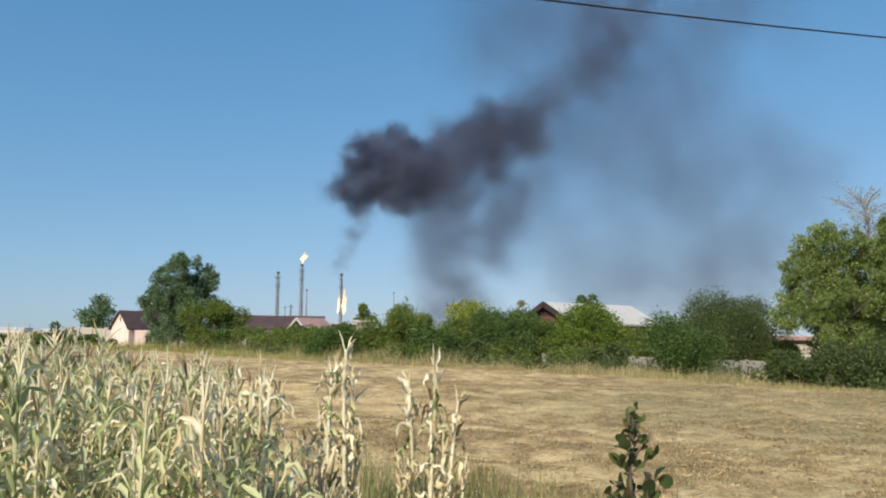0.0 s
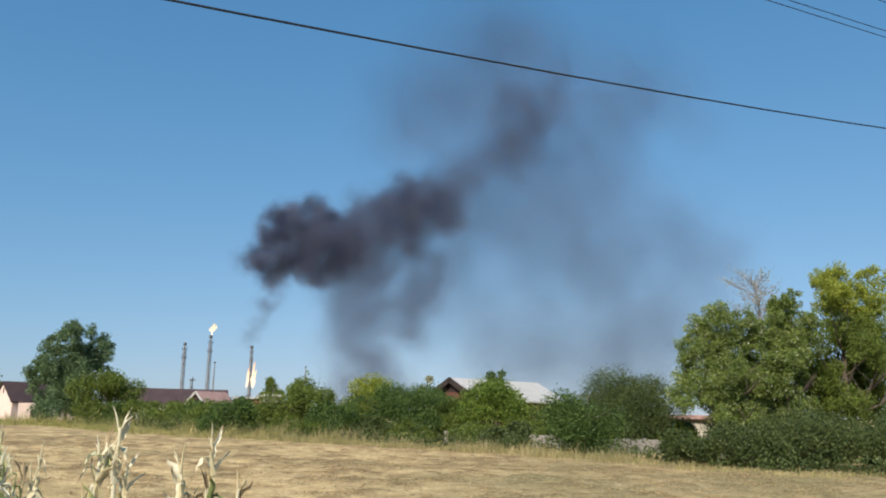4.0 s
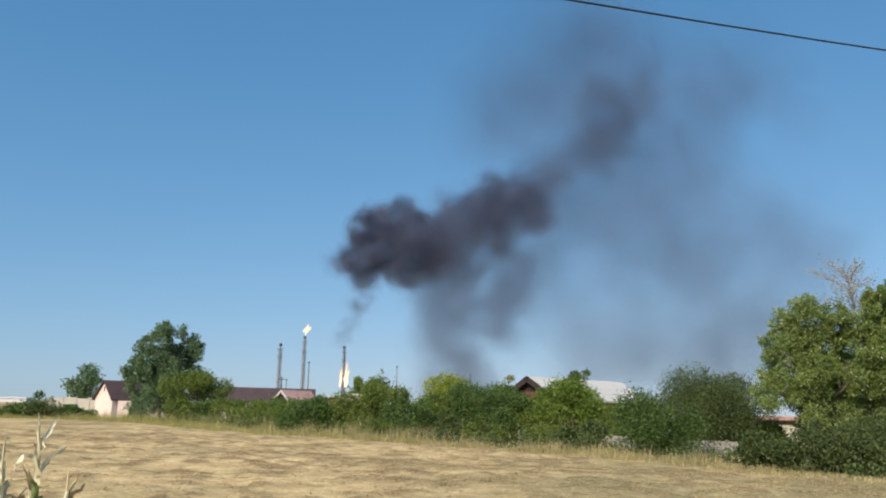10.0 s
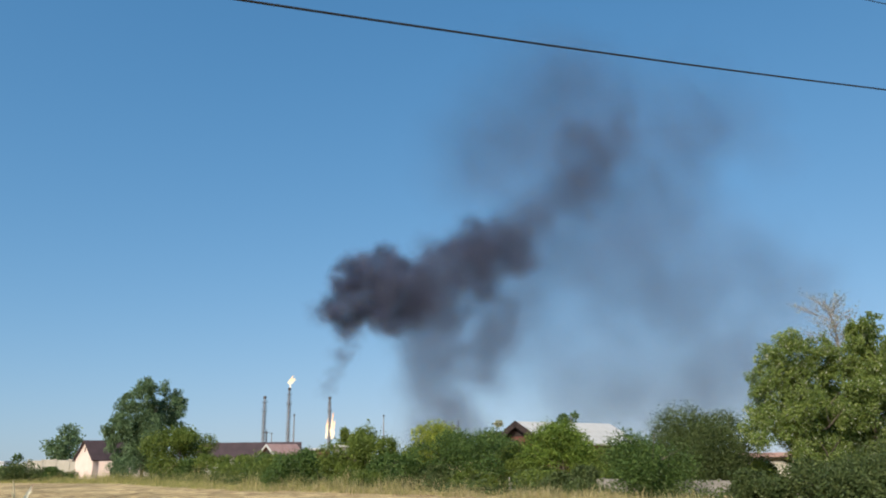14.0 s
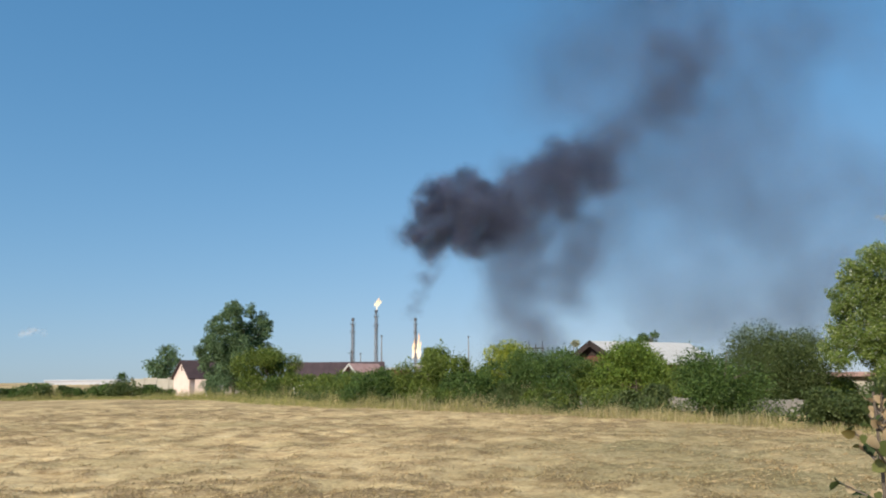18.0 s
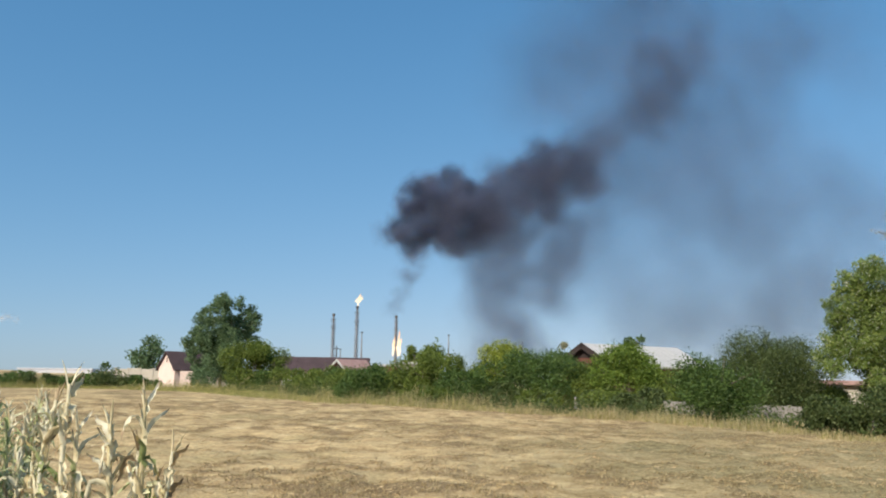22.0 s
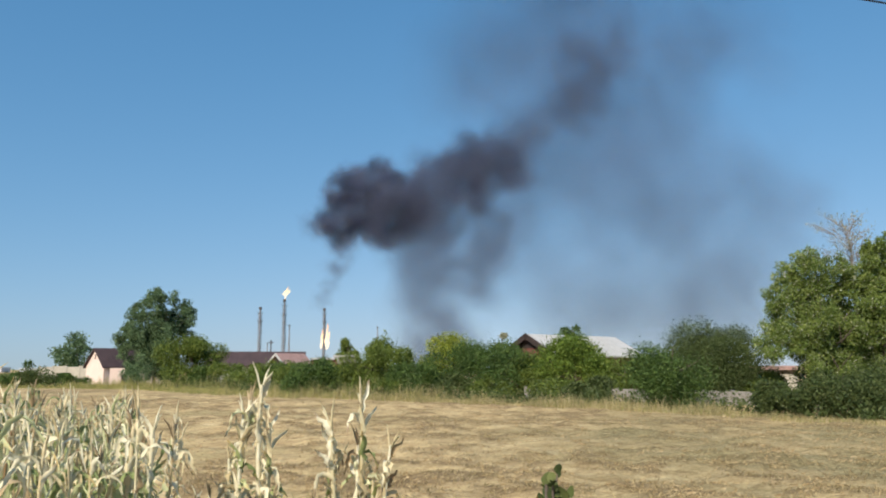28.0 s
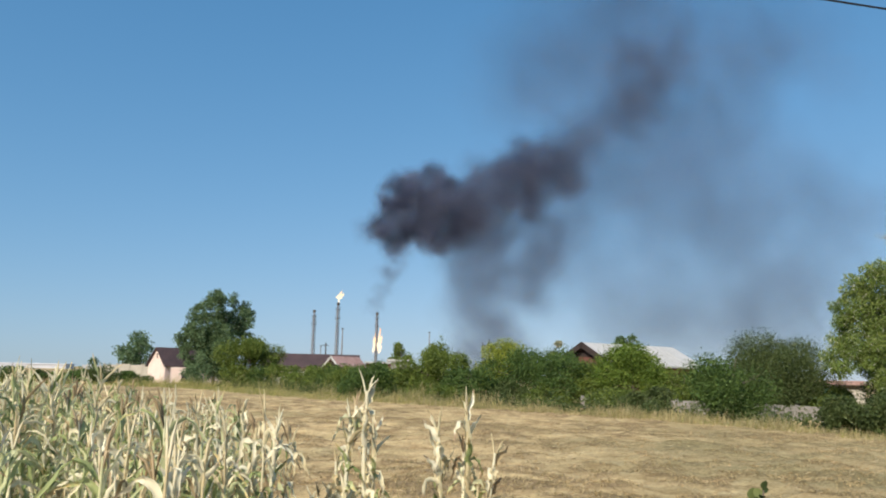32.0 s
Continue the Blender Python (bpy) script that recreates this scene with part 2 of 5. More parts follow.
MAT = {
    "leaf_mid": leafy("leaf_mid", [(0.0, (0.113, 0.168, 0.033)), (0.5, (0.164, 0.232, 0.044)), (1.0, (0.246, 0.310, 0.064))]),
    "leaf_dark": leafy("leaf_dark", [(0.0, (0.066, 0.124, 0.032)), (0.6, (0.102, 0.178, 0.044)), (1.0, (0.170, 0.255, 0.064))]),
    "leaf_grey": leafy("leaf_grey", [(0.0, (0.074, 0.112, 0.038)), (0.6, (0.108, 0.154, 0.049)), (1.0, (0.170, 0.212, 0.073))]),
    "leaf_bright": leafy("leaf_bright", [(0.0, (0.112, 0.186, 0.030)), (0.5, (0.158, 0.248, 0.038)), (1.0, (0.240, 0.325, 0.058))]),
    "leaf_poplar": leafy("leaf_poplar", [(0.0, (0.130, 0.202, 0.050)), (0.55, (0.222, 0.312, 0.074)), (0.9, (0.370, 0.440, 0.120)), (1.0, (0.660, 0.680, 0.600))]),
    "leaf_cool": leafy("leaf_cool", [(0.0, (0.104, 0.180, 0.086)), (0.5, (0.147, 0.237, 0.116)), (1.0, (0.228, 0.329, 0.167))]),
    "leaf_gold": leafy("leaf_gold", [(0.0, (0.24, 0.31, 0.045)), (0.5, (0.36, 0.42, 0.06)), (1.0, (0.50, 0.53, 0.09))]),
    "leaf_pale": leafy("leaf_pale", [(0.0, (0.28, 0.31, 0.19)), (0.6, (0.42, 0.44, 0.30)), (1.0, (0.60, 0.60, 0.48))]),
    "bark": worn("bark", (0.07, 0.055, 0.04), (0.17, 0.14, 0.11), 6, 0.9, 60, relief=0.6, stretch=(1, 1, 0.25)),
    "twig": worn("twig", (0.22, 0.19, 0.16), (0.40, 0.36, 0.31), 8, 0.9, 60),
    "corn_dry": corn("corn_dry", [(0.0, (0.615, 0.505, 0.287)), (0.25, (0.800, 0.711, 0.470)), (0.7, (0.860, 0.830, 0.640)), (0.94, (0.721, 0.639, 0.391)), (1.0, (0.339, 0.227, 0.115))], (0.276, 0.175, 0.092)),
    "corn_green": corn("corn_green", [(0.0, (0.205, 0.262, 0.090)), (0.35, (0.430, 0.485, 0.225)), (0.75, (0.655, 0.670, 0.390)), (1.0, (0.785, 0.780, 0.530))], (0.630, 0.466, 0.211), 0.3),
    "corn_brown": corn("corn_brown", [(0.0, (0.30, 0.215, 0.12)), (1.0, (0.60, 0.48, 0.30))], (0.16, 0.11, 0.06)),
    "straw": leafy("straw", [(0.0, (0.255, 0.172, 0.085)), (0.5, (0.408, 0.301, 0.160)), (1.0, (0.561, 0.456, 0.289))], 0.15, 0.75, 0.2, tone=1.0),
    "weed_dry": leafy("weed_dry", [(0.0, (0.250, 0.213, 0.105)), (0.5, (0.431, 0.368, 0.195)), (1.0, (0.614, 0.533, 0.331))], 0.3, 0.75, 0.2, tone=1.0),
    "weed_green": leafy("weed_green", [(0.0, (0.180, 0.200, 0.055)), (0.5, (0.330, 0.340, 0.110)), (1.0, (0.520, 0.480, 0.190))], 0.3, 0.7, 0.2, tone=1.0),
    "stubble": leafy("stubble", [(0.0, (0.235, 0.180, 0.098)), (0.5, (0.400, 0.310, 0.168)), (1.0, (0.640, 0.520, 0.300))], 0.2, 0.8, 0.1, tone=1.0),
    "grass_low": leafy("grass_low", [(0.0, (0.108, 0.138, 0.050)), (0.5, (0.240, 0.253, 0.110)), (1.0, (0.480, 0.414, 0.200))], 0.3, 0.7, 0.2, tone=1.0),
    "sapling_leaf": corn("sapling_leaf", [(0.0, (0.036, 0.058, 0.020)), (0.5, (0.072, 0.101, 0.032)), (0.88, (0.152, 0.179, 0.056)), (1.0, (0.240, 0.133, 0.048))], (0.200, 0.133, 0.048), 0.3),
    "render_pink": worn("render_pink", (0.62, 0.49, 0.43), (0.76, 0.63, 0.56), 0.8, 0.9, 15),
    "roof_brown": worn("roof_brown", (0.042, 0.026, 0.027), (0.080, 0.050, 0.050), 0.7, 0.75, 12),
    "roof_red": worn("roof_red", (0.28, 0.16, 0.14), (0.44, 0.30, 0.27), 0.9, 0.85, 12),
    "roof_pale": worn("roof_pale", (0.394, 0.390, 0.370), (0.541, 0.539, 0.525), 0.6, 0.8, 9, stretch=(1, 0.3, 1)),
    "brick_red": worn("brick_red", (0.111, 0.041, 0.031), (0.187, 0.072, 0.052), 1.5, 0.9, 14),
    "wood_dark": worn("wood_dark", (0.019, 0.012, 0.010), (0.047, 0.030, 0.024), 3, 0.8, 25),
    "concrete": worn("concrete", (0.156, 0.148, 0.135), (0.295, 0.279, 0.254), 0.9, 0.92, 18),
    "panel_beige": worn("panel_beige", (0.36, 0.34, 0.28), (0.54, 0.51, 0.43), 0.7, 0.92, 14),
    "plaster": worn("plaster", (0.58, 0.57, 0.53), (0.76, 0.75, 0.70), 0.8, 0.9, 16),
    "metal_dark": worn("metal_dark", (0.050, 0.045, 0.042), (0.115, 0.105, 0.10), 0.5, 0.6, 6, 0.5),
    "metal_grey": worn("metal_grey", (0.20, 0.205, 0.22), (0.32, 0.325, 0.34), 0.5, 0.6, 6, 0.4),
    "teal_paint": worn("teal_paint", (0.10, 0.32, 0.24), (0.16, 0.44, 0.34), 1.5, 0.5, 15),
    "white_sheet": worn("white_sheet", (0.504, 0.525, 0.562), (0.590, 0.607, 0.640), 0.05, 0.6, 1),
    "cable_black": worn("cable_black", (0.006, 0.007, 0.010), (0.014, 0.015, 0.019), 3, 0.6, 30),
}


def glass_pane():
    m, nt, bsdf = shader("window_glass")
    bsdf.inputs["Base Color"].default_value = (0.03, 0.035, 0.04, 1)
    bsdf.inputs["Roughness"].default_value = 0.12
    return m


def vapour(name, colour, peak, scale, flat=0.35, low=0.30, high=0.65, edge=2.0):
    """Smoke or cloud: thin veils, densest at the heart of each and torn by finer eddies, lit on both sides."""
    m, nt, bsdf = shader(name)
    d, tr, body = nt.nodes.new("ShaderNodeBsdfDiffuse"), nt.nodes.new("ShaderNodeBsdfTranslucent"), nt.nodes.new("ShaderNodeMixShader")
    for n in (d, tr):
        n.inputs["Color"].default_value = (*colour, 1)
    nt.links.new(d.outputs[0], body.inputs[1])
    nt.links.new(tr.outputs[0], body.inputs[2])
    at = nt.nodes.new("ShaderNodeAttribute")
    at.attribute_name = "soot_mass"
    sq = node(nt, "ShaderNodeMath")
    sq.operation = "POWER"
    nt.links.new(at.outputs["Fac"], sq.inputs[0])
    sq.inputs[1].default_value = edge
    eddy = node(nt, "ShaderNodeMapRange")
    eddy.inputs["From Min"].default_value, eddy.inputs["From Max"].default_value = low, high
    eddy.inputs["To Min"].default_value, eddy.inputs["To Max"].default_value = flat * peak, peak
    nt.links.new(noise_out(nt, scale, 4, 0.6), eddy.inputs["Value"])
    mul = node(nt, "ShaderNodeMath")
    mul.operation = "MULTIPLY"
    nt.links.new(sq.outputs[0], mul.inputs[0])
    nt.links.new(eddy.outputs["Result"], mul.inputs[1])
    clear, mix = nt.nodes.new("ShaderNodeBsdfTransparent"), nt.nodes.new("ShaderNodeMixShader")
    nt.links.new(mul.outputs[0], mix.inputs["Fac"])
    nt.links.new(clear.outputs[0], mix.inputs[1])
    nt.links.new(body.outputs[0], mix.inputs[2])
    nt.links.new(mix.outputs[0], nt.nodes["Material Output"].inputs["Surface"])
    return m


def field_matter():
    """Mown field: raked straw in streaks, bare earth and a green cast in patches; bare grassland beyond."""
    m, nt, bsdf = shader("mown_field")
    streak = noise_out(nt, 0.8, 8, 0.75, (0.8, 1.0, 1), -18)
    patch = noise_out(nt, 0.16, 5, 0.62)
    fine = noise_out(nt, 9.0, 6, 0.75)
    matted = nt.nodes.new("ShaderNodeAttribute")
    matted.attribute_name = "thatch"
    straw = ramp(nt, streak, [(0.34, (0.43, 0.305, 0.16)), (0.45, (0.56, 0.42, 0.22)), (0.55, (0.65, 0.505, 0.27)), (0.70, (0.77, 0.64, 0.39))])
    green = ramp(nt, fine, [(0.3, (0.25, 0.205, 0.10)), (0.7, (0.45, 0.37, 0.19))])
    c = blend(nt, ramp(nt, patch, [(0.47, (0, 0, 0)), (0.62, (0.75, 0.75, 0.75))]), straw, green)
    c = blend(nt, ramp(nt, matted.outputs["Fac"], [(0.0, (0, 0, 0)), (1.0, (0.9, 0.9, 0.9))]), c, ramp(nt, fine, [(0.3, (0.19, 0.135, 0.075)), (0.7, (0.37, 0.275, 0.15))]))
    young = nt.nodes.new("ShaderNodeAttribute")
    young.attribute_name = "regrowth"
    c = blend(nt, ramp(nt, young.outputs["Fac"], [(0.0, (0, 0, 0)), (1.0, (0.85, 0.85, 0.85))]), c, ramp(nt, fine, [(0.3, (0.16, 0.145, 0.07)), (0.7, (0.36, 0.31, 0.165))]))
    tuft = noise_out(nt, 1.5, 6, 0.72, (0.75, 1.0, 1), -18)
    c = blend(nt, 0.9, c, ramp(nt, tuft, [(0.34, (0.62, 0.57, 0.51)), (0.50, (1, 1, 1)), (0.66, (1.14, 1.12, 1.08))]), "MULTIPLY")
    c = blend(nt, 0.8, c, ramp(nt, fine, [(0.32, (0.5, 0.47, 0.44)), (0.6, (1, 1, 1))]), "MULTIPLY")
    nt.links.new(c, bsdf.inputs["Base Color"])
    bsdf.inputs["Roughness"].default_value = 0.95
    bsdf.inputs["Specular IOR Level"].default_value = 0.1
    bump(nt, bsdf, fine, 0.5, 0.05)
    return m


MAT["glass"], MAT["field"] = glass_pane(), field_matter()
# the smoke colours lean blue to stand for the haze of distance
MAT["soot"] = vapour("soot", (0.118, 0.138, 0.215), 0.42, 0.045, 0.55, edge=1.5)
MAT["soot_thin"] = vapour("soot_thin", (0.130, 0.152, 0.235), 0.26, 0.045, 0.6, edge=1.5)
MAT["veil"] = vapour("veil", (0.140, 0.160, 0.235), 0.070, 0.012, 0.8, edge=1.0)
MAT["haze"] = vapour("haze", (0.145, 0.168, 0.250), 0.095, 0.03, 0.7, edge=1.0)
MAT["cloud"] = vapour("cloud", (0.85, 0.85, 0.87), 0.10, 0.03)
MAT["flame"] = glowing("flame", [(0.0, (1.0, 0.80, 0.58)), (0.4, (1.0, 0.76, 0.50)), (0.75, (1.0, 0.52, 0.22)), (1.0, (0.9, 0.26, 0.06))], 1.5, -2.0, 15.0)
MAT["flame_pale"] = glowing("flame_pale", [(0.0, (1.0, 0.90, 0.70)), (0.6, (1.0, 0.80, 0.50)), (1.0, (1.0, 0.62, 0.34))], 1.25, 0.0, 6.0)

# ---- mesh tools ----
rng = np.random.default_rng(7)


def mesh_from(name, verts, faces):
    """verts: n x 3; faces: m x 3 or m x 4, as arrays."""
    verts, faces = np.asarray(verts, np.float32), np.asarray(faces, np.int32)
    me = bpy.data.meshes.new(name)
    k = faces.shape[1]
    me.vertices.add(len(verts))
    me.vertices.foreach_set("co", verts.ravel())
    me.loops.add(faces.size)
    me.loops.foreach_set("vertex_index", faces.ravel())
    me.polygons.add(len(faces))
    me.polygons.foreach_set("loop_start", np.arange(len(faces), dtype=np.int32) * k)
    me.polygons.foreach_set("loop_total", np.full(len(faces), k, np.int32))
    me.update(calc_edges=True)
    return me


def part(name, shape, material, parent=None, label=""):
    """Links a bmesh, a mesh or (verts, faces) as one mesh object under a thing or a part."""
    if isinstance(shape, bmesh.types.BMesh):
        me = bpy.data.meshes.new(name)
        shape.to_mesh(me)
        shape.free()
    elif isinstance(shape, tuple):
        me = mesh_from(name, *shape)
    else:
        me = shape
    if not me.materials:
        me.materials.append(MAT[material])
    ob = new(name, me)
    ob.parent = parent
    return tagged(ob, label)


def thing(name, label, category, group="", kind="", at=(0, 0, 0), turn=0.0):
    ob = new(name)
    ob.matrix_world = pose(*at, 0, 0, turn)
    ob.empty_display_size = 0.2
    return tagged(ob, label, category, group, kind)


def box(bm, x0, x1, y0, y1, z0, z1):
    m = Matrix.Translation(((x0 + x1) / 2, (y0 + y1) / 2, (z0 + z1) / 2)) @ Matrix.Diagonal((x1 - x0, y1 - y0, z1 - z0, 1))
    bmesh.ops.create_cube(bm, size=1, matrix=m)
    return bm


def boxed(x0, x1, y0, y1, z0, z1, soft=0.0):
    bm = box(bmesh.new(), x0, x1, y0, y1, z0, z1)
    if soft:
        bmesh.ops.bevel(bm, geom=bm.edges[:], offset=soft, segments=1, affect="EDGES")
    return bm


def tubes(paths, sides=6):
    """Tapered tubes along paths of (point, radius), joined: verts, faces."""
    verts, faces, start = [], [], 0
    for path in paths:
        pts = [Vector(p) for p, _ in path]
        for i, (p, r) in enumerate(path):
            d = (pts[min(i + 1, len(pts) - 1)] - pts[max(i - 1, 0)]).normalized()
            a = d.cross(Vector((0.31, 0.87, 0.12)) if abs(d.z) > 0.9 else Vector((0, 0, 1))).normalized()
            b = d.cross(a)
            for k in range(sides):
                w = 2 * math.pi * k / sides
                verts.append(pts[i] + (a * math.cos(w) + b * math.sin(w)) * r)
        for i in range(len(path) - 1):
            for k in range(sides):
                p0, p1 = start + i * sides + k, start + i * sides + (k + 1) % sides
                faces.append((p0, p1, p1 + sides, p0 + sides))
        start += len(path) * sides
    return np.array(verts), np.array(faces)


def unit(n, gen):
    v = gen.normal(size=(n, 3))
    return v / np.linalg.norm(v, axis=1, keepdims=True)


def leaf_cloud(centres, sizes, gen, aspect=0.6, outward=None):
    """One folded rhombic leaf at each centre: verts, quad faces."""
    n = len(centres)
    along = unit(n, gen)
    if outward is not None:
        along = along + outward * 0.7 + np.array([0, 0, 0.25])
        along /= np.linalg.norm(along, axis=1, keepdims=True)
    side = np.cross(along, unit(n, gen))
    side /= np.linalg.norm(side, axis=1, keepdims=True) + 1e-9
    up = np.cross(along, side)
    s = np.asarray(sizes).reshape(-1, 1)
    v = np.empty((n, 4, 3))
    v[:, 0], v[:, 2] = centres - along * s * 0.5, centres + along * s * 0.5
    v[:, 1] = centres + side * s * aspect * 0.5 + up * s * 0.12
    v[:, 3] = centres - side * s * aspect * 0.5 + up * s * 0.12
    return v.reshape(-1, 3), np.arange(4 * n).reshape(n, 4)


def blade_patch(x, y, z, height, width, gen, lean=0.35):
    """Upright grass blades, each two bent segments: verts, quads."""
    n = len(x)
    a = gen.uniform(0, 2 * np.pi, n)
    d = np.stack([np.cos(a), np.sin(a), 0 * a], -1)
    b = gen.uniform(0, 2 * np.pi, n)
    tip = np.stack([np.cos(b), np.sin(b), 0 * b], -1) * (height * gen.uniform(0.1, 1, n) * lean)[:, None]
    p = np.stack([x, y, z], -1)
    up = np.array([0, 0, 1.0])
    v = np.empty((n, 6, 3))
    w, h = width[:, None], height[:, None]
    v[:, 0], v[:, 1] = p - d * w / 2, p + d * w / 2
    v[:, 2], v[:, 3] = p + up * h * 0.6 + tip * 0.4 + d * w * 0.35, p + up * h * 0.6 + tip * 0.4 - d * w * 0.35
    v[:, 4], v[:, 5] = p + up * h + tip + d * w * 0.06, p + up * h + tip - d * w * 0.06
    i = np.arange(n)[:, None] * 6
    return v.reshape(-1, 3), np.concatenate([i + [0, 1, 2, 3], i + [3, 2, 4, 5]])


# ---- ground: one sheet to the horizon ----
def spaced(lo, hi, step, far):
    """Even steps from lo to hi, then ever longer ones out to far on both ends."""
    out, s = list(np.arange(lo, hi + step, step)), step
    while out[-1] < far:
        s *= 1.5
        out.append(out[-1] + s)
    s = step
    while out[0] > -far:
        s *= 1.5
        out.insert(0, out[0] - s)
    return np.array(out)


def lattice(x, y, size, seed):
    """Smooth random values from 0 to 1 on a lattice of that size."""
    table = np.random.default_rng(seed).random((256, 256))
    u, v = np.asarray(x, float) / size + 500, np.asarray(y, float) / size + 500
    i, j = np.floor(u).astype(int), np.floor(v).astype(int)
    f, g = u - i, v - j
    f, g = f * f * (3 - 2 * f), g * g * (3 - 2 * g)
    at = lambda a, b: table[a % 256, b % 256]
    return (at(i, j) * (1 - f) + at(i + 1, j) * f) * (1 - g) + (at(i, j + 1) * (1 - f) + at(i + 1, j + 1) * f) * g


def thatch(x, y):
    """Where matted brown stubble stands between the raked straw: 0 to 1."""
    u, v = x + 0.5 * lattice(x, y, 1.3, 5), 0.9 * y + 0.35 * x + 0.5 * lattice(x, y, 1.3, 6)
    s = 0.42 * lattice(u, v, 0.9, 1) + 0.40 * lattice(u, v, 0.42, 2) + 0.18 * lattice(x, y, 6.0, 3)
    return np.clip((s - 0.505) / 0.12, 0, 1)


def relief(x, y):
    """Small rise and fall of the field."""
    near = np.exp(-((np.hypot(x - 2, y - 30) / 75) ** 2))
    a = np.sin(0.62 * x + 0.9 * np.sin(0.31 * y + 0.4)) * np.sin(0.71 * y + 1.1 * np.sin(0.23 * x))
    b = np.sin(1.9 * x - 0.7 * y + 1.7 * np.sin(0.53 * y)) * np.sin(1.6 * y + 0.8 * x + 1.3 * np.sin(0.67 * x))
    rows = np.sin(1.15 * (y + 0.30 * x) + 2.2 * lattice(x, y, 5.0, 16)) * (lattice(x, y, 2.4, 17) - 0.25)
    tufts = 0.03 * rows + 0.11 * (lattice(x, y, 0.95, 12) - 0.5) + 0.08 * (lattice(x, y, 0.5, 13) - 0.5)
    return near * (0.035 * a + 0.025 * b + 0.05 * thatch(x, y) + tufts)


def regrowth(x, y):
    """Where the grass has begun to grow again, towards the right end of the field: 0 to 1."""
    side = np.clip((x - 3.0) / 9.0, 0, 1) * np.clip((46 - y) / 22, 0, 1)
    return np.clip(side * (0.18 + 1.1 * lattice(x, y, 2.6, 14) * (0.5 + lattice(x, y, 0.7, 15))), 0, 1)


gx, gy = spaced(-30, 42, 0.24, 4200), spaced(5, 72, 0.24, 4200)
GX, GY = np.meshgrid(gx, gy)
gv = np.stack([GX.ravel(), GY.ravel(), relief(GX, GY).ravel()], -1)
ii = np.arange(len(gy) - 1)[:, None] * len(gx) + np.arange(len(gx) - 1)[None]
ii = ii.ravel()[:, None]
ground = part("ground", (gv, np.concatenate([ii + [0, 1, len(gx) + 1, len(gx)]])), "field")
ground.data.polygons.foreach_set("use_smooth", np.ones(len(ground.data.polygons), bool))
ground.data.attributes.new("thatch", "FLOAT", "POINT").data.foreach_set("value", thatch(GX, GY).ravel().astype(np.float32))
ground.data.attributes.new("regrowth", "FLOAT", "POINT").data.foreach_set("value", regrowth(GX, GY).ravel().astype(np.float32))
tagged(ground, "mown dry hay field with raked straw, reaching to the horizon", "field", kind="structure")

# edge of the field, from the far left round to the near right
EDGE = [(-80, 104), (-44, 104), (-30, 106), (-14, 93), (-5.6, 75), (0, 66), (4.5, 58), (8.3, 53), (11, 49), (12.9, 46.4), (15.5, 42.8), (17.9, 39), (19.0, 35.4), (19.7, 32), (21.5, 29), (25, 26), (34, 19)]


def along_edge(n, gen, lo=0.0, hi=1.0):
    """Random places on the field's edge: points and the way out of the field."""
    e = np.array(EDGE, float)
    seg = np.diff(e, axis=0)
    run = np.r_[0, np.cumsum(np.hypot(*seg.T))]
    s = gen.uniform(lo, hi, n) * run[-1]
    k = np.clip(np.searchsorted(run, s) - 1, 0, len(seg) - 1)
    f = ((s - run[k]) / (run[k + 1] - run[k]))[:, None]
    out = np.stack([-seg[k][:, 1], seg[k][:, 0]], -1)
    out /= np.linalg.norm(out, axis=1, keepdims=True)
    return e[k] + f * seg[k], out


# ---- trees and bushes ----
def limb_paths(h, w, gen, limbs, r0, lean=0.0):
    """A tapered trunk with limbs that fork once."""
    top = Vector((lean * h, 0.1 * lean * h, h * 0.82))
    trunk, paths = [], []
    for i in range(7):
        f = i / 6
        trunk.append((Vector((top.x * f + 0.04 * h * math.sin(3.1 * f + w), 0.03 * h * math.sin(4.0 * f), top.z * f)), r0 * (1 - 0.82 * f)))
    paths.append(trunk)
    for i in range(limbs):
        f = gen.uniform(0.22, 0.85)
        k = f * 6
        base = trunk[int(k)][0].lerp(trunk[min(int(k) + 1, 6)][0], k - int(k))
        a = gen.uniform(0, 2 * math.pi)
        reach = w * gen.uniform(0.28, 0.46) * (1.1 - 0.5 * f)
        tip = base + Vector((math.cos(a) * reach, math.sin(a) * reach, h * gen.uniform(0.10, 0.26)))
        mid = base.lerp(tip, 0.5) + Vector((0, 0, -0.03 * h))
        r = r0 * (1 - 0.8 * f) * 0.6
        paths.append([(base, r), (mid, r * 0.65), (tip, r * 0.2)])
        fork = mid.lerp(tip, 0.3) + Vector((gen.uniform(-1, 1), gen.uniform(-1, 1), gen.uniform(0.2, 1))) * reach * 0.4
        paths.append([(mid, r * 0.5), (fork, r * 0.15)])
    return paths


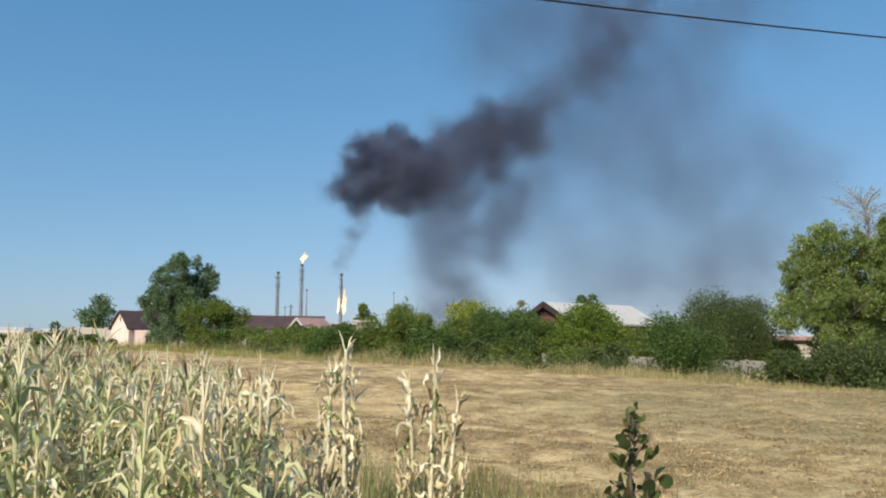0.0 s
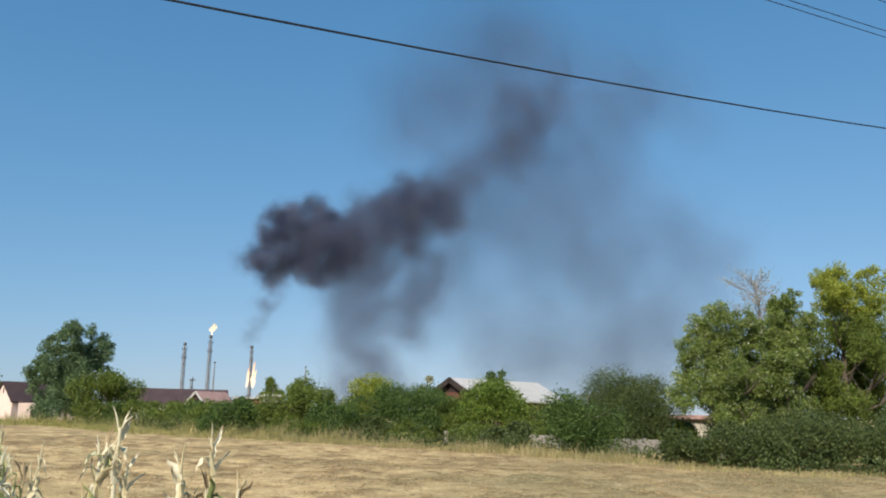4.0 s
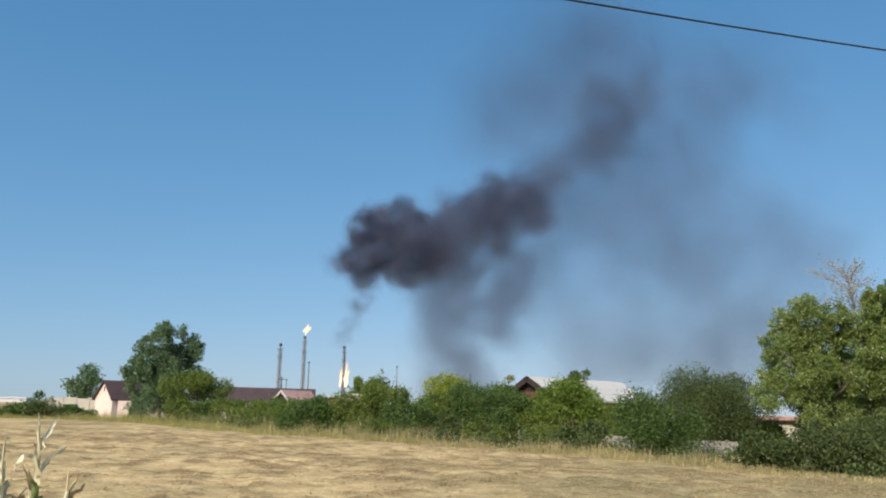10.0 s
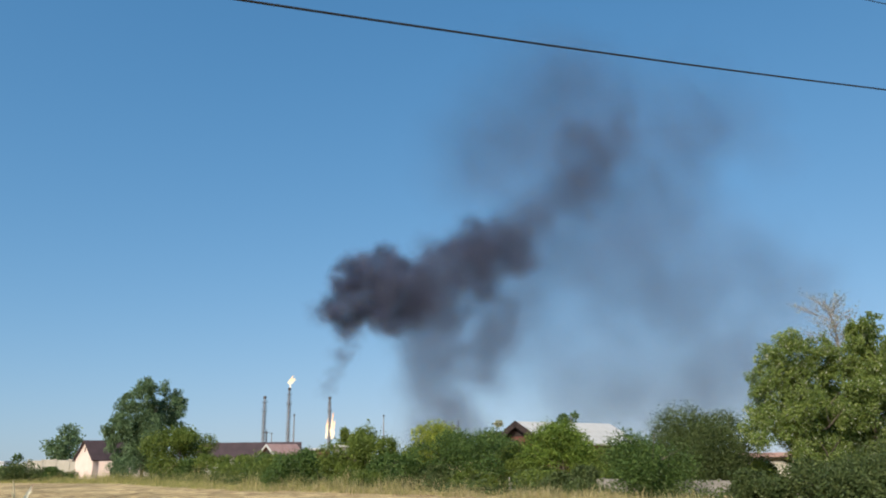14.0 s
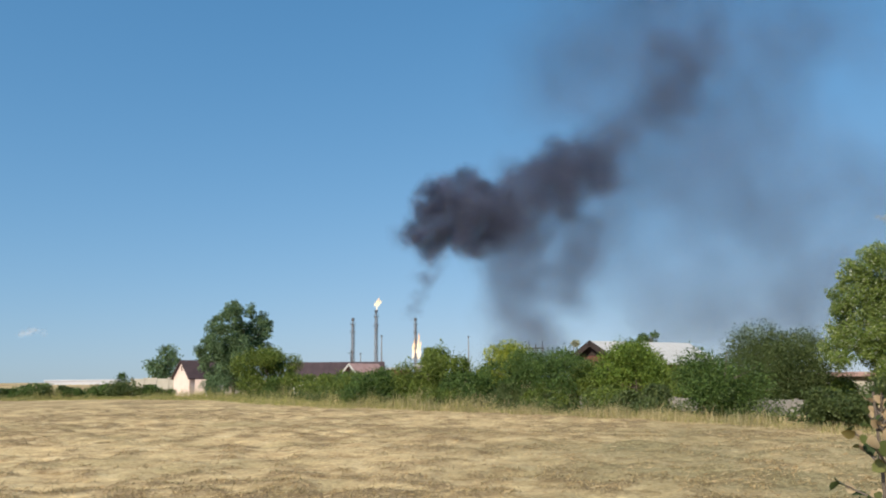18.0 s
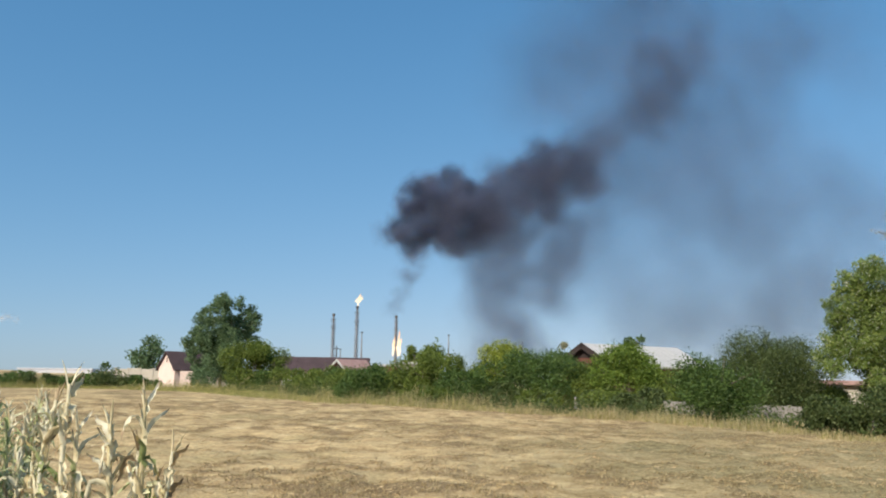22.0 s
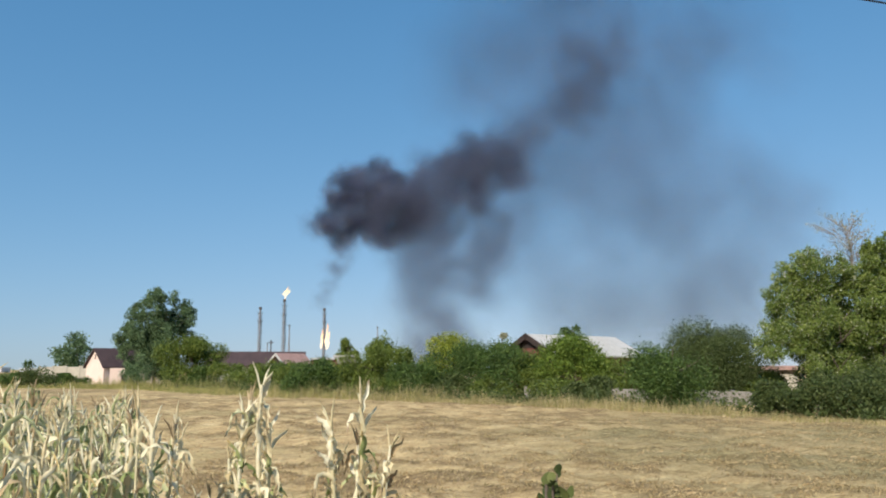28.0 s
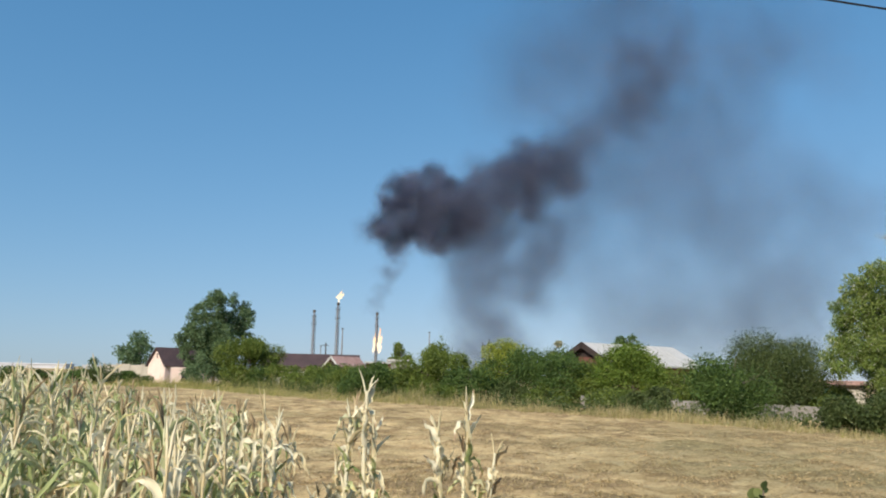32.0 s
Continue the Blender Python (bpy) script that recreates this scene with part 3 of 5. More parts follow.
def crown_points(h, w, gen, n, low, lumps, top_heavy=0.0, lump=0.34):
    """Leaf centres in a crown of overlapping lumps with gaps between: points, way outwards."""
    cs, rs = [], []
    for _ in range(lumps):
        u = unit(1, gen)[0] * gen.uniform(0.35, 1.0) ** 0.5
        f = 0.5 + 0.5 * u[2]
        spread = (1 - abs(2 * f - 1 + top_heavy) ** 2.2) * 0.5 + 0.5
        cs.append([u[0] * w * 0.42 * spread, u[1] * w * 0.42 * spread, low + (h - low) * (0.04 + 0.80 * f)])
        rs.append(gen.uniform(0.6, 1.15) * lump * min(w, h - low) * (0.55 + 0.3 * gen.random()))
    cs, rs = np.array(cs), np.array(rs)
    pick = gen.choice(lumps, n, p=rs**2 / (rs**2).sum())
    d = unit(n, gen)
    r = gen.uniform(0.25, 1.0, n) ** 0.45 * (1 + 0.18 * gen.normal(size=n))
    p = cs[pick] + d * (rs[pick] * r)[:, None] * [1, 1, 0.85]
    p[:, 2] = np.clip(p[:, 2], 0.08, h * 1.03)
    return p, d


def lobe_points(lobes, gen, n):
    """Leaf centres in a crown whose lobes are given as x, z and radius; each lobe is broken into smaller tufts."""
    tufts, radii = [], []
    for x, z, r in lobes:
        k = 24
        tufts.append(np.array([x, gen.normal() * 0.9 * r, z]) + unit(k, gen) * (r * gen.uniform(0.2, 1.05, k))[:, None] * [1, 1.2, 0.9])
        radii.append(np.full(k, r * 0.37) * gen.uniform(0.6, 1.2, k))
    c, r = np.concatenate(tufts), np.concatenate(radii)
    pick = gen.choice(len(c), n, p=r**2 / (r**2).sum())
    d = unit(n, gen)
    p = c[pick] + d * (r[pick] * gen.uniform(0.2, 1.0, n) ** 0.45 * (1 + 0.2 * gen.normal(size=n)))[:, None]
    p[:, 2] = np.maximum(p[:, 2], 0.1)
    return p, d


def tree(name, label, category, x, y, w, h, leaf, leaf_size, n, low=0.0, lumps=16, limbs=9, seed=1, group="", top_heavy=0.0, spikes=0, lump=0.34, lean=0.0, lobes=None, turning=None):
    """A tree or bush: tapered trunk with limbs, and a crown of single leaves in lumps."""
    gen = np.random.default_rng(seed)
    if y < 96:
        leaf_size, n = 0.8 * leaf_size, int(1.45 * n)
    ob = thing(name, label, category, group, at=(x, y, 0))
    part("trunk", tubes(limb_paths(h, w, gen, limbs, (0.022 * h if lobes else 0.03 * h) if low > 0.5 else 0.02 * h, lean)), "bark", ob)
    p, d = lobe_points(lobes, gen, n) if lobes else crown_points(h, w, gen, n, low, lumps, top_heavy, lump)
    if spikes:
        # upright shoots that stand out of the top
        k = gen.integers(0, len(p), spikes)
        t = gen.uniform(0, 1, (spikes, 22))
        q = p[k][:, None, :] * [0.9, 0.9, 1] + np.stack([0.12 * gen.normal(size=t.shape), 0.12 * gen.normal(size=t.shape), t * h * 0.15], -1)
        p, d = np.concatenate([p, q.reshape(-1, 3)]), np.concatenate([d, np.tile([0, 0, 1.0], (q.shape[0] * 22, 1))])
    p[:, :2] += lean * p[:, 2:3] * [0.8, 0.1]
    if turning:
        # the upper leaves are yellow, a colour that also holds the sun on them
        up = p[:, 2] + gen.normal(size=len(p)) * 0.5 > turning
        part("crown", leaf_cloud(p[up], leaf_size * gen.uniform(0.6, 1.4, up.sum()), gen, outward=d[up]), "leaf_gold", ob, "yellow upper crown with sunlight in its colour")
        p, d = p[~up], d[~up]
    part("crown", leaf_cloud(p, leaf_size * gen.uniform(0.6, 1.4, len(p)), gen, outward=d), leaf, ob)
    return ob

# ---- the hedge and trees round the field: x, y, width, height ----
LOBES_OLD_POPLAR = [(-0.4, 11.6, 1.1), (1.5, 11.0, 1.1), (0.4, 10.4, 1.4), (-1.5, 10.2, 1.3), (2.6, 10.0, 1.1), (3.6, 9.4, 1.0), (3.7, 8.2, 1.0), (-2.9, 9.9, 0.9), (-2.5, 8.6, 1.4), (0.2, 8.6, 1.7), (2.4, 8.2, 1.2), (-3.9, 7.6, 1.0), (1.4, 9.1, 1.3), (2.9, 9.2, 1.0), (-1.5, 6.8, 2.3), (-3.4, 6.8, 1.3), (1.4, 6.8, 1.9), (3.0, 6.6, 1.2), (-4.9, 6.0, 1.1), (-4.0, 5.0, 1.6), (-1.8, 4.0, 2.3), (0.5, 4.4, 2.1), (2.2, 4.6, 1.5), (-3.4, 2.4, 1.6), (-1.5, 1.8, 1.9), (1.0, 2.0, 1.8), (0.6, 5.6, 1.9), (-0.4, 3.0, 2.1), (-2.6, 5.8, 1.8), (0.4, 7.4, 1.9)]
LOBES_FIRST = [(-0.9, 8.0, 0.9), (0, 7.9, 0.9), (-1.6, 7.2, 0.9), (1.0, 7.8, 0.8), (1.9, 7.4, 0.8), (-0.6, 6.8, 1.2), (0.5, 6.8, 1.1), (-2.1, 6.5, 0.8), (-2.3, 5.7, 0.8), (1.5, 6.6, 1.0), (-1.2, 5.6, 1.2), (0.3, 5.6, 1.2), (1.6, 5.4, 1.1), (-0.8, 4.4, 1.1), (0.8, 4.3, 1.2), (1.8, 4.0, 1.1), (0.2, 3.1, 1.1), (1.2, 2.6, 1.1), (-0.9, 3.2, 1.0), (-0.2, 2.1, 1.0), (1.6, 1.8, 1.0), (2.6, 2.8, 1.0), (-2.1, 4.7, 0.9), (-2.0, 3.7, 1.0), (-1.4, 2.4, 0.8), (-2.7, 3.5, 0.9), (-2.3, 4.3, 0.9), (-3.2, 2.9, 0.75), (0.6, 1.4, 1.2), (-0.6, 1.2, 1.1), (2.7, 4.6, 0.9), (2.6, 1.6, 1.0)]
LOBES_NARROW = [(-0.7, 8.9, 0.6), (-0.2, 9.1, 0.6), (0.4, 8.8, 0.6), (-1.0, 8.0, 0.7), (0, 8.0, 0.9), (0.8, 7.9, 0.7), (-0.6, 6.9, 1.0), (0.4, 6.9, 1.0), (-0.8, 5.6, 1.2), (0.6, 5.6, 1.2), (0, 4.3, 1.4), (0, 3.0, 1.3)]
LOBES_TALL = [(-0.4, 11.4, 0.8), (0.1, 11.5, 0.7), (1.7, 11.5, 0.7), (-1.4, 10.7, 0.8), (-2.1, 9.9, 0.7), (-0.4, 10.2, 1.1), (1.3, 10.5, 0.9), (-1.2, 9.3, 1.0), (0.3, 9.1, 1.1), (1.8, 9.4, 0.9), (-0.5, 8.0, 1.3), (1.0, 8.0, 1.2), (-1.4, 7.1, 1.1), (0, 6.7, 1.3), (1.5, 6.7, 1.2), (-0.8, 5.2, 1.4), (0.9, 5.2, 1.4), (0, 3.6, 1.5), (-2.0, 4.4, 1.2), (2.2, 4.2, 1.3), (-1.2, 6.2, 1.2), (0.4, 7.4, 1.2), (2.3, 5.6, 1.2), (-2.2, 3.0, 1.3), (1.2, 3.0, 1.4)]
tree("poplar_tree", "large dark green poplar beside the pink house", "tree", -17.2, 107, 10.5, 12.2, "leaf_cool", 0.22, 50000, low=1.6, limbs=14, seed=3, lobes=LOBES_OLD_POPLAR)
tree("willow_bush", "light green tall bush with bare twigs beside a poplar", "bush", -12.0, 100, 8.8, 6.4, "leaf_mid", 0.20, 19000, lumps=18, seed=4, spikes=40)
for i, (x, y, w, h, leaf) in enumerate([(-7.6, 95, 6.5, 3.2, "leaf_mid"), (-4.1, 90, 6.0, 3.0, "leaf_mid"), (-1.3, 82, 5.0, 2.9, "leaf_dark"), (-10.2, 98, 5.0, 2.8, "leaf_dark"), (-1.8, 93, 6.0, 3.2, "leaf_mid")]):
    tree("low_bush", "low green bush in the far hedge", "bush", x, y, w, h, leaf, 0.26, 3200, lumps=14, limbs=5, seed=20 + i, group="hedge bushes", lump=0.4)
HEDGE = "bushes along the field edge"
tree("blackthorn_bush", "dense dark green bush at the field edge", "bush", 2.2, 71, 9.4, 3.3, "leaf_dark", 0.22, 12000, lumps=32, seed=31, group=HEDGE, lump=0.42)
tree("elm_bush", "green bush with upright pointed shoots", "bush", 7.2, 65.5, 8.2, 5.0, "leaf_mid", 0.2, 15000, lumps=28, seed=32, group=HEDGE, spikes=60)
tree("front_bush", "dark green low bush standing forward of the hedge", "bush", 8.9, 61, 4.4, 2.8, "leaf_dark", 0.21, 5500, lumps=14, seed=33, group=HEDGE, lump=0.42)
tree("yellow_bush", "yellow-green slender young tree in the hedge", "tree", 12.0, 65.8, 4.8, 5.7, "leaf_gold", 0.2, 8000, low=0.4, lumps=20, seed=34, spikes=24, lump=0.30)
tree("rounded_bush", "wide rounded dark green bush", "bush", 15.2, 62.0, 12.5, 4.5, "leaf_dark", 0.18, 26000, lumps=46, seed=35, group=HEDGE, lump=0.44)
tree("walnut_bush", "bright green broad walnut bush", "bush", 20.2, 57.5, 6.8, 4.9, "leaf_bright", 0.19, 17000, lumps=22, seed=36, group=HEDGE, lump=0.40)
tree("low_bush", "low olive bush among tall dry weeds", "bush", 17.3, 51.5, 5.0, 1.75, "leaf_mid", 0.17, 5500, lumps=16, limbs=4, seed=37, group="hedge bushes", lump=0.5)
tree("plum_bush", "green rounded bush with lighter shoots", "bush", 20.5, 42.4, 4.6, 4.1, "leaf_dark", 0.14, 17000, lumps=22, seed=38, group=HEDGE, lump=0.40)
tree("olive_bush", "large grey-green bush with thin upright shoots", "bush", 26.1, 48, 7.2, 5.3, "leaf_grey", 0.12, 52000, lumps=44, seed=39, group=HEDGE, spikes=70, lump=0.44)
for i, (x, y, w, h) in enumerate([(-3.0, 85, 5.0, 2.6), (0.2, 77, 5.0, 3.0), (4.9, 70, 4.6, 3.0), (5.6, 64.5, 3.6, 2.2), (10.2, 67, 4.4, 3.0), (11.4, 60.5, 3.8, 1.8), (17.6, 60.5, 4.6, 3.2), (22.4, 53.5, 4.6, 3.0), (19.6, 51.0, 3.0, 1.7), (23.6, 48.5, 4.0, 3.2), (26.6, 43.5, 3.4, 1.5), (32.6, 45.0, 5.0, 4.4), (13.6, 56.5, 4.0, 1.5), (7.0, 60.8, 4.0, 1.5), (17.8, 49.0, 3.4, 1.3), (27.9, 44.5, 2.6, 1.9)]):
    tree("filler_bush", "olive green bush filling a gap in the hedge", "bush", x, y, w, h, ("leaf_mid", "leaf_mid", "leaf_grey")[i % 3], 0.18, 6200, lumps=18, limbs=5, seed=140 + i, group=HEDGE, lump=0.46, spikes=12)
POPLARS = "poplars behind the right hedge"
tree("poplar_tree", "poplar with pale flickering leaves", "tree", 29.15, 41.5, 6.6, 8.6, "leaf_poplar", 0.135, 68000, low=1.2, limbs=14, seed=51, group=POPLARS, lobes=LOBES_FIRST)
tree("poplar_tree", "poplar with a narrow crown", "tree", 33.0, 41.5, 5.6, 9.4, "leaf_poplar", 0.14, 32000, low=1.0, limbs=14, seed=52, group=POPLARS, lobes=LOBES_NARROW)
# leaf_mid makes the lower crowns of these two darker, for the shade there
tree("poplar_tree", "tall poplar with a gold top over darker green", "tree", 38.8, 42.5, 9.0, 12.0, "leaf_mid", 0.15, 60000, low=1.2, limbs=16, seed=53, group=POPLARS, lobes=LOBES_TALL, turning=8.8)
tree("poplar_tree", "tall poplar with gold upper leaves over darker green", "tree", 44.5, 44.5, 9.0, 12.4, "leaf_mid", 0.16, 30000, low=1.2, limbs=14, seed=54, group=POPLARS, lobes=[(x * 1.15, z, r * 1.1) for x, z, r in LOBES_TALL], turning=8.4)
tree("poplar_tree", "green poplar behind the others", "tree", 36.0, 45.5, 7.8, 9.2, "leaf_mid", 0.17, 26000, low=0.8, lumps=24, limbs=10, seed=55, group=POPLARS, lump=0.32)
for i, (x, y, w, h) in enumerate([(21.4, 33.6, 3.0, 1.6), (23.9, 32.9, 4.2, 2.2), (26.8, 31.9, 5.4, 2.4), (29.8, 30.6, 5.2, 2.5), (33.0, 29.0, 5.6, 2.6), (30.5, 36.5, 6.0, 2.9), (34.5, 34.5, 6.0, 3.0)]):
    tree("hedge_bush", "dense dark olive hedge bush at the field edge", "bush", x, y, w, h, "leaf_grey", 0.13, 13000, lumps=28, limbs=6, seed=60 + i, group="right hedge", lump=0.46)
tree("small_tree", "small light green round tree beyond the concrete wall", "tree", -36.8, 145, 7.2, 8.3, "leaf_cool", 0.42, 3200, low=1.6, lumps=14, limbs=8, seed=70, lump=0.34)
tree("far_bush", "small dark bush by the concrete wall", "bush", -39.7, 131, 3.4, 3.6, "leaf_dark", 0.35, 1200, lumps=8, limbs=4, seed=71)
tree("roof_tree", "small round tree near the flare stack", "tree", 9.7, 170, 5.4, 9.0, "leaf_mid", 0.40, 2600, low=2.5, lumps=10, limbs=6, seed=72)
tree("roof_tree", "small dark tree behind the pale barn roof", "tree", 35.1, 101, 3.6, 8.7, "leaf_dark", 0.3, 2200, low=3.0, lumps=8, limbs=6, seed=73)
tree("thin_tree", "thin pale young tree behind the hedge", "tree", 23.5, 91, 1.9, 6.9, "leaf_pale", 0.25, 1500, low=2.0, lumps=6, limbs=4, seed=74)
for i in range(20):
    x, w, h = -88 + 3.15 * i, 6.4, 1.75 + 0.35 * math.sin(2.3 * i)
    if i in (12, 18):
        w, h = 4.6, 2.9
    tree("far_hedge_bush", "low dark green bush at the far edge of the field", "bush", x, 108 + (i % 3), w, h, "leaf_dark" if i % 3 else "leaf_grey", 0.24, 2600, lumps=16, limbs=4, seed=80 + i, group="far hedge", lump=0.6)


def bare_branch():
    """Pale, nearly bare branches that stand out of the poplars."""
    gen = np.random.default_rng(90)
    ob = thing("bare_tree", "nearly bare pale treetop between the poplars", "tree", at=(32.2, 42.5, 0))
    paths = [[(Vector((0, 0, 0)), 0.14), (Vector((0.1, 0, 5)), 0.1), (Vector((0, 0, 9.0)), 0.04), (Vector((-0.3, 0, 10.2)), 0.012)]]
    tips = []
    for _ in range(60):
        b = Vector((0, 0, gen.uniform(7.6, 10.2)))
        a, r = gen.uniform(0, 6.28), gen.uniform(0.5, 2.4)
        tip = b + Vector((math.cos(a) * r - 0.3, math.sin(a) * r * 0.6, gen.uniform(0.3, 1.5)))
        mid = b.lerp(tip, 0.5) + Vector((gen.uniform(-1, 1), gen.uniform(-1, 1), 0.4)) * 0.15
        paths.append([(b, 0.02), (mid, 0.012), (tip, 0.004)])
        for _ in range(6):
            t2 = mid.lerp(tip, gen.uniform(0, 0.9)) + Vector((gen.uniform(-1, 1), gen.uniform(-1, 1), gen.uniform(0, 1))) * 0.4
            paths.append([(mid, 0.009), (t2, 0.003)])
            tips += [t2, tip.lerp(t2, 0.5)]
    part("trunk", tubes(paths, 4), "twig", ob)
    c = np.array(tips) + 0.12 * gen.normal(size=(len(tips), 3))
    part("crown", leaf_cloud(c, gen.uniform(0.06, 0.15, len(c)), gen), "leaf_pale", ob, "sparse pale leaves at the twig ends")
    return ob


bare_branch()

# ---- buildings ----


def gable_house(name, label, x, y, turn, width, length, eave, ridge, wall, roof, over=0.35, thick=0.16, category="house"):
    """A house whose gable end faces its own -y; walls, two roof slopes and a bargeboard."""
    ob = thing(name, label, category, at=(x, y, 0), turn=turn)
    bm = bmesh.new()
    w = width / 2
    prof = [(-w, 0), (w, 0), (w, eave), (0, ridge - thick), (-w, eave)]
    a = [bm.verts.new((px, 0, pz)) for px, pz in prof]
    b = [bm.verts.new((px, length, pz)) for px, pz in prof]
    bm.faces.new(a)
    bm.faces.new(b[::-1])
    for i in range(5):
        j = (i + 1) % 5
        bm.faces.new((a[j], a[i], b[i], b[j]))
    bmesh.ops.recalc_face_normals(bm, faces=bm.faces[:])
    part("wall", bm, wall, ob)
    slope = (ridge - eave) / w
    for s in (-1, 1):
        bm = bmesh.new()
        e = w + over
        pr = [(0, ridge), (s * e, ridge - slope * e), (s * e, ridge - slope * e - thick), (0, ridge - thick)]
        a = [bm.verts.new((px, -over, pz + 0.004)) for px, pz in pr]
        b = [bm.verts.new((px, length + over, pz + 0.004)) for px, pz in pr]
        bm.faces.new(a)
        bm.faces.new(b[::-1])
        for i in range(4):
            j = (i + 1) % 4
            bm.faces.new((a[j], a[i], b[i], b[j]))
        bmesh.ops.recalc_face_normals(bm, faces=bm.faces[:])
        slab = part("roof_slope", bm, roof, ob)
        # standing seams down the slope
        run = math.hypot(e, slope * e)
        for k in range(int(length / 0.9)):
            yk = -over + 0.5 + k * 0.9
            seam = bmesh.new()
            box(seam, 0.1, run - 0.02, yk - 0.03, yk + 0.03, 0.004, 0.035)
            seam.transform(Matrix.Translation((0, 0, ridge)) @ Matrix.Rotation(math.atan(slope), 4, "Y"))
            if s < 0:
                seam.transform(Matrix.Diagonal((-1, 1, 1, 1)))
                bmesh.ops.reverse_faces(seam, faces=seam.faces[:])
            part("roof_seam", seam, roof, slab)
    return ob


def window_on(ob, x, z, w, h, y=-0.03, name="window"):
    """A framed pane set on a wall that faces -y."""
    fr = bmesh.new()
    for x0, x1, z0, z1 in ((x - w / 2, x + w / 2, z, z + 0.08), (x - w / 2, x + w / 2, z + h - 0.08, z + h), (x - w / 2, x - w / 2 + 0.08, z + 0.08, z + h - 0.08), (x + w / 2 - 0.08, x + w / 2, z + 0.08, z + h - 0.08)):
        box(fr, x0, x1, y - 0.04, y + 0.03, z0, z1)
    f = part(name, fr, "wood_dark", ob)
    part("pane", boxed(x - w / 2 + 0.08, x + w / 2 - 0.08, y - 0.01, y + 0.02, z + 0.08, z + h - 0.08), "glass", f)
    return f


pink = gable_house("pink_house", "pale pink rendered house with a dark brown roof", -28.4, 122.5, -48, 4.8, 9.0, 2.85, 5.2, "render_pink", "roof_brown")
side = thing("annex_wall", "pale pink rendered side wall with a small dark window", "wall", at=(-25.7, 119.5, 0), turn=8)
part("wall", boxed(0, 3.4, 0, 0.25, 0, 2.35), "render_pink", side)
window_on(side, 1.9, 0.35, 0.8, 1.2)
part("gable_vent", boxed(-0.12, 0.12, -0.05, -0.004, 3.6, 4.3, 0.01), "wood_dark", pink, "dark slot vent in the gable")

wall = thing("concrete_wall", "weathered grey concrete panel wall beside the pink house", "wall", at=(-37.4, 128, 0))
for i in range(4):
    part("panel", boxed(i * 1.85, i * 1.85 + 1.80, 0, 0.14, 0, 2.55 + 0.12 * (i % 2), 0.02), "panel_beige", wall)
    part("post", boxed(i * 1.85 - 0.09, i * 1.85 + 0.09, -0.08, 0.22, 0, 2.75, 0.02), "panel_beige", wall)

barn = thing("long_barn", "long low barn with a dark brown metal roof", "barn", at=(-14.0, 130, 0))
part("wall", boxed(0, 14.8, 0.6, 7.0, 0, 2.75), "plaster", barn)
for s in (0, 1):
    bm = bmesh.new()
    pr = [(0, 2.75), (3.8, 4.95), (3.8, 4.80), (0, 2.60)] if not s else [(3.8, 4.95), (7.6, 2.75), (7.6, 2.60), (3.8, 4.80)]
    a = [bm.verts.new((-0.4, py, pz)) for py, pz in pr]
    b = [bm.verts.new((15.2, py, pz)) for py, pz in pr]
    bm.faces.new(a)
    bm.faces.new(b[::-1])
    for i in range(4):
        j = (i + 1) % 4
        bm.faces.new((a[j], a[i], b[i], b[j]))
    bmesh.ops.recalc_face_normals(bm, faces=bm.faces[:])
    slab = part("roof_slope", bm, "roof_brown", barn)
    if not s:
        for k in range(17):
            seam = box(bmesh.new(), -0.3 + k * 0.95, -0.24 + k * 0.95, 0.05, 4.35, 0.003, 0.05)
            seam.transform(Matrix.Translation((0, 0, 2.75)) @ Matrix.Rotation(math.atan2(2.2, 3.8), 4, "X"))
            part("roof_seam", seam, "roof_brown", slab)

red_house = gable_house("red_roof_house", "small house with a faded red tile roof and an open gable", -2.5, 104.5, -40, 3.6, 5.0, 2.45, 4.15, "brick_red", "roof_red", 0.3)
for s in (-1, 1):
    bm = box(bmesh.new(), 0.0, 2.2, -0.38, -0.31, -0.2, 0.03)
    bm.transform(Matrix.Translation((0, 0, 4.15)) @ Matrix.Rotation(math.atan(1.7 / 1.8), 4, "Y"))
    if s < 0:
        bm.transform(Matrix.Diagonal((-1, 1, 1, 1)))
        bmesh.ops.reverse_faces(bm, faces=bm.faces[:])
    part("bargeboard", bm, "roof_pale", red_house, "pale bargeboard")
# dark triangle put in for the shade within the open gable
bm = bmesh.new()
tri = [bm.verts.new(p) for p in ((-1.0, -0.06, 2.7), (1.0, -0.06, 2.7), (0, -0.06, 3.65), (-1.0, -0.004, 2.7), (1.0, -0.004, 2.7), (0, -0.004, 3.65))]
for f in ((0, 1, 2), (5, 4, 3), (0, 3, 4, 1), (1, 4, 5, 2), (2, 5, 3, 0)):
    bm.faces.new([tri[i] for i in f])
part("gable_hatch", bm, "wood_dark", red_house, "dark panel for the shade inside the open gable")
shed = thing("pale_shed", "pale flat-roofed shed behind the hedge", "shed", at=(6.6, 150, 0))
part("wall", boxed(0, 3.8, 0, 5, 0, 4.3), "concrete", shed)
part("roof", boxed(-0.2, 4.0, -0.2, 5.2, 4.3, 4.65, 0.02), "roof_pale", shed)
shed2 = thing("pale_shed", "low shed with a pale pink sheet roof", "shed", at=(1.9, 112, 0))
part("wall", boxed(0, 3.4, 0, 4, 0, 3.4), "brick_red", shed2)
part("roof", boxed(-0.2, 3.6, -0.3, 4.2, 3.4, 3.65, 0.02), "roof_pale", shed2)

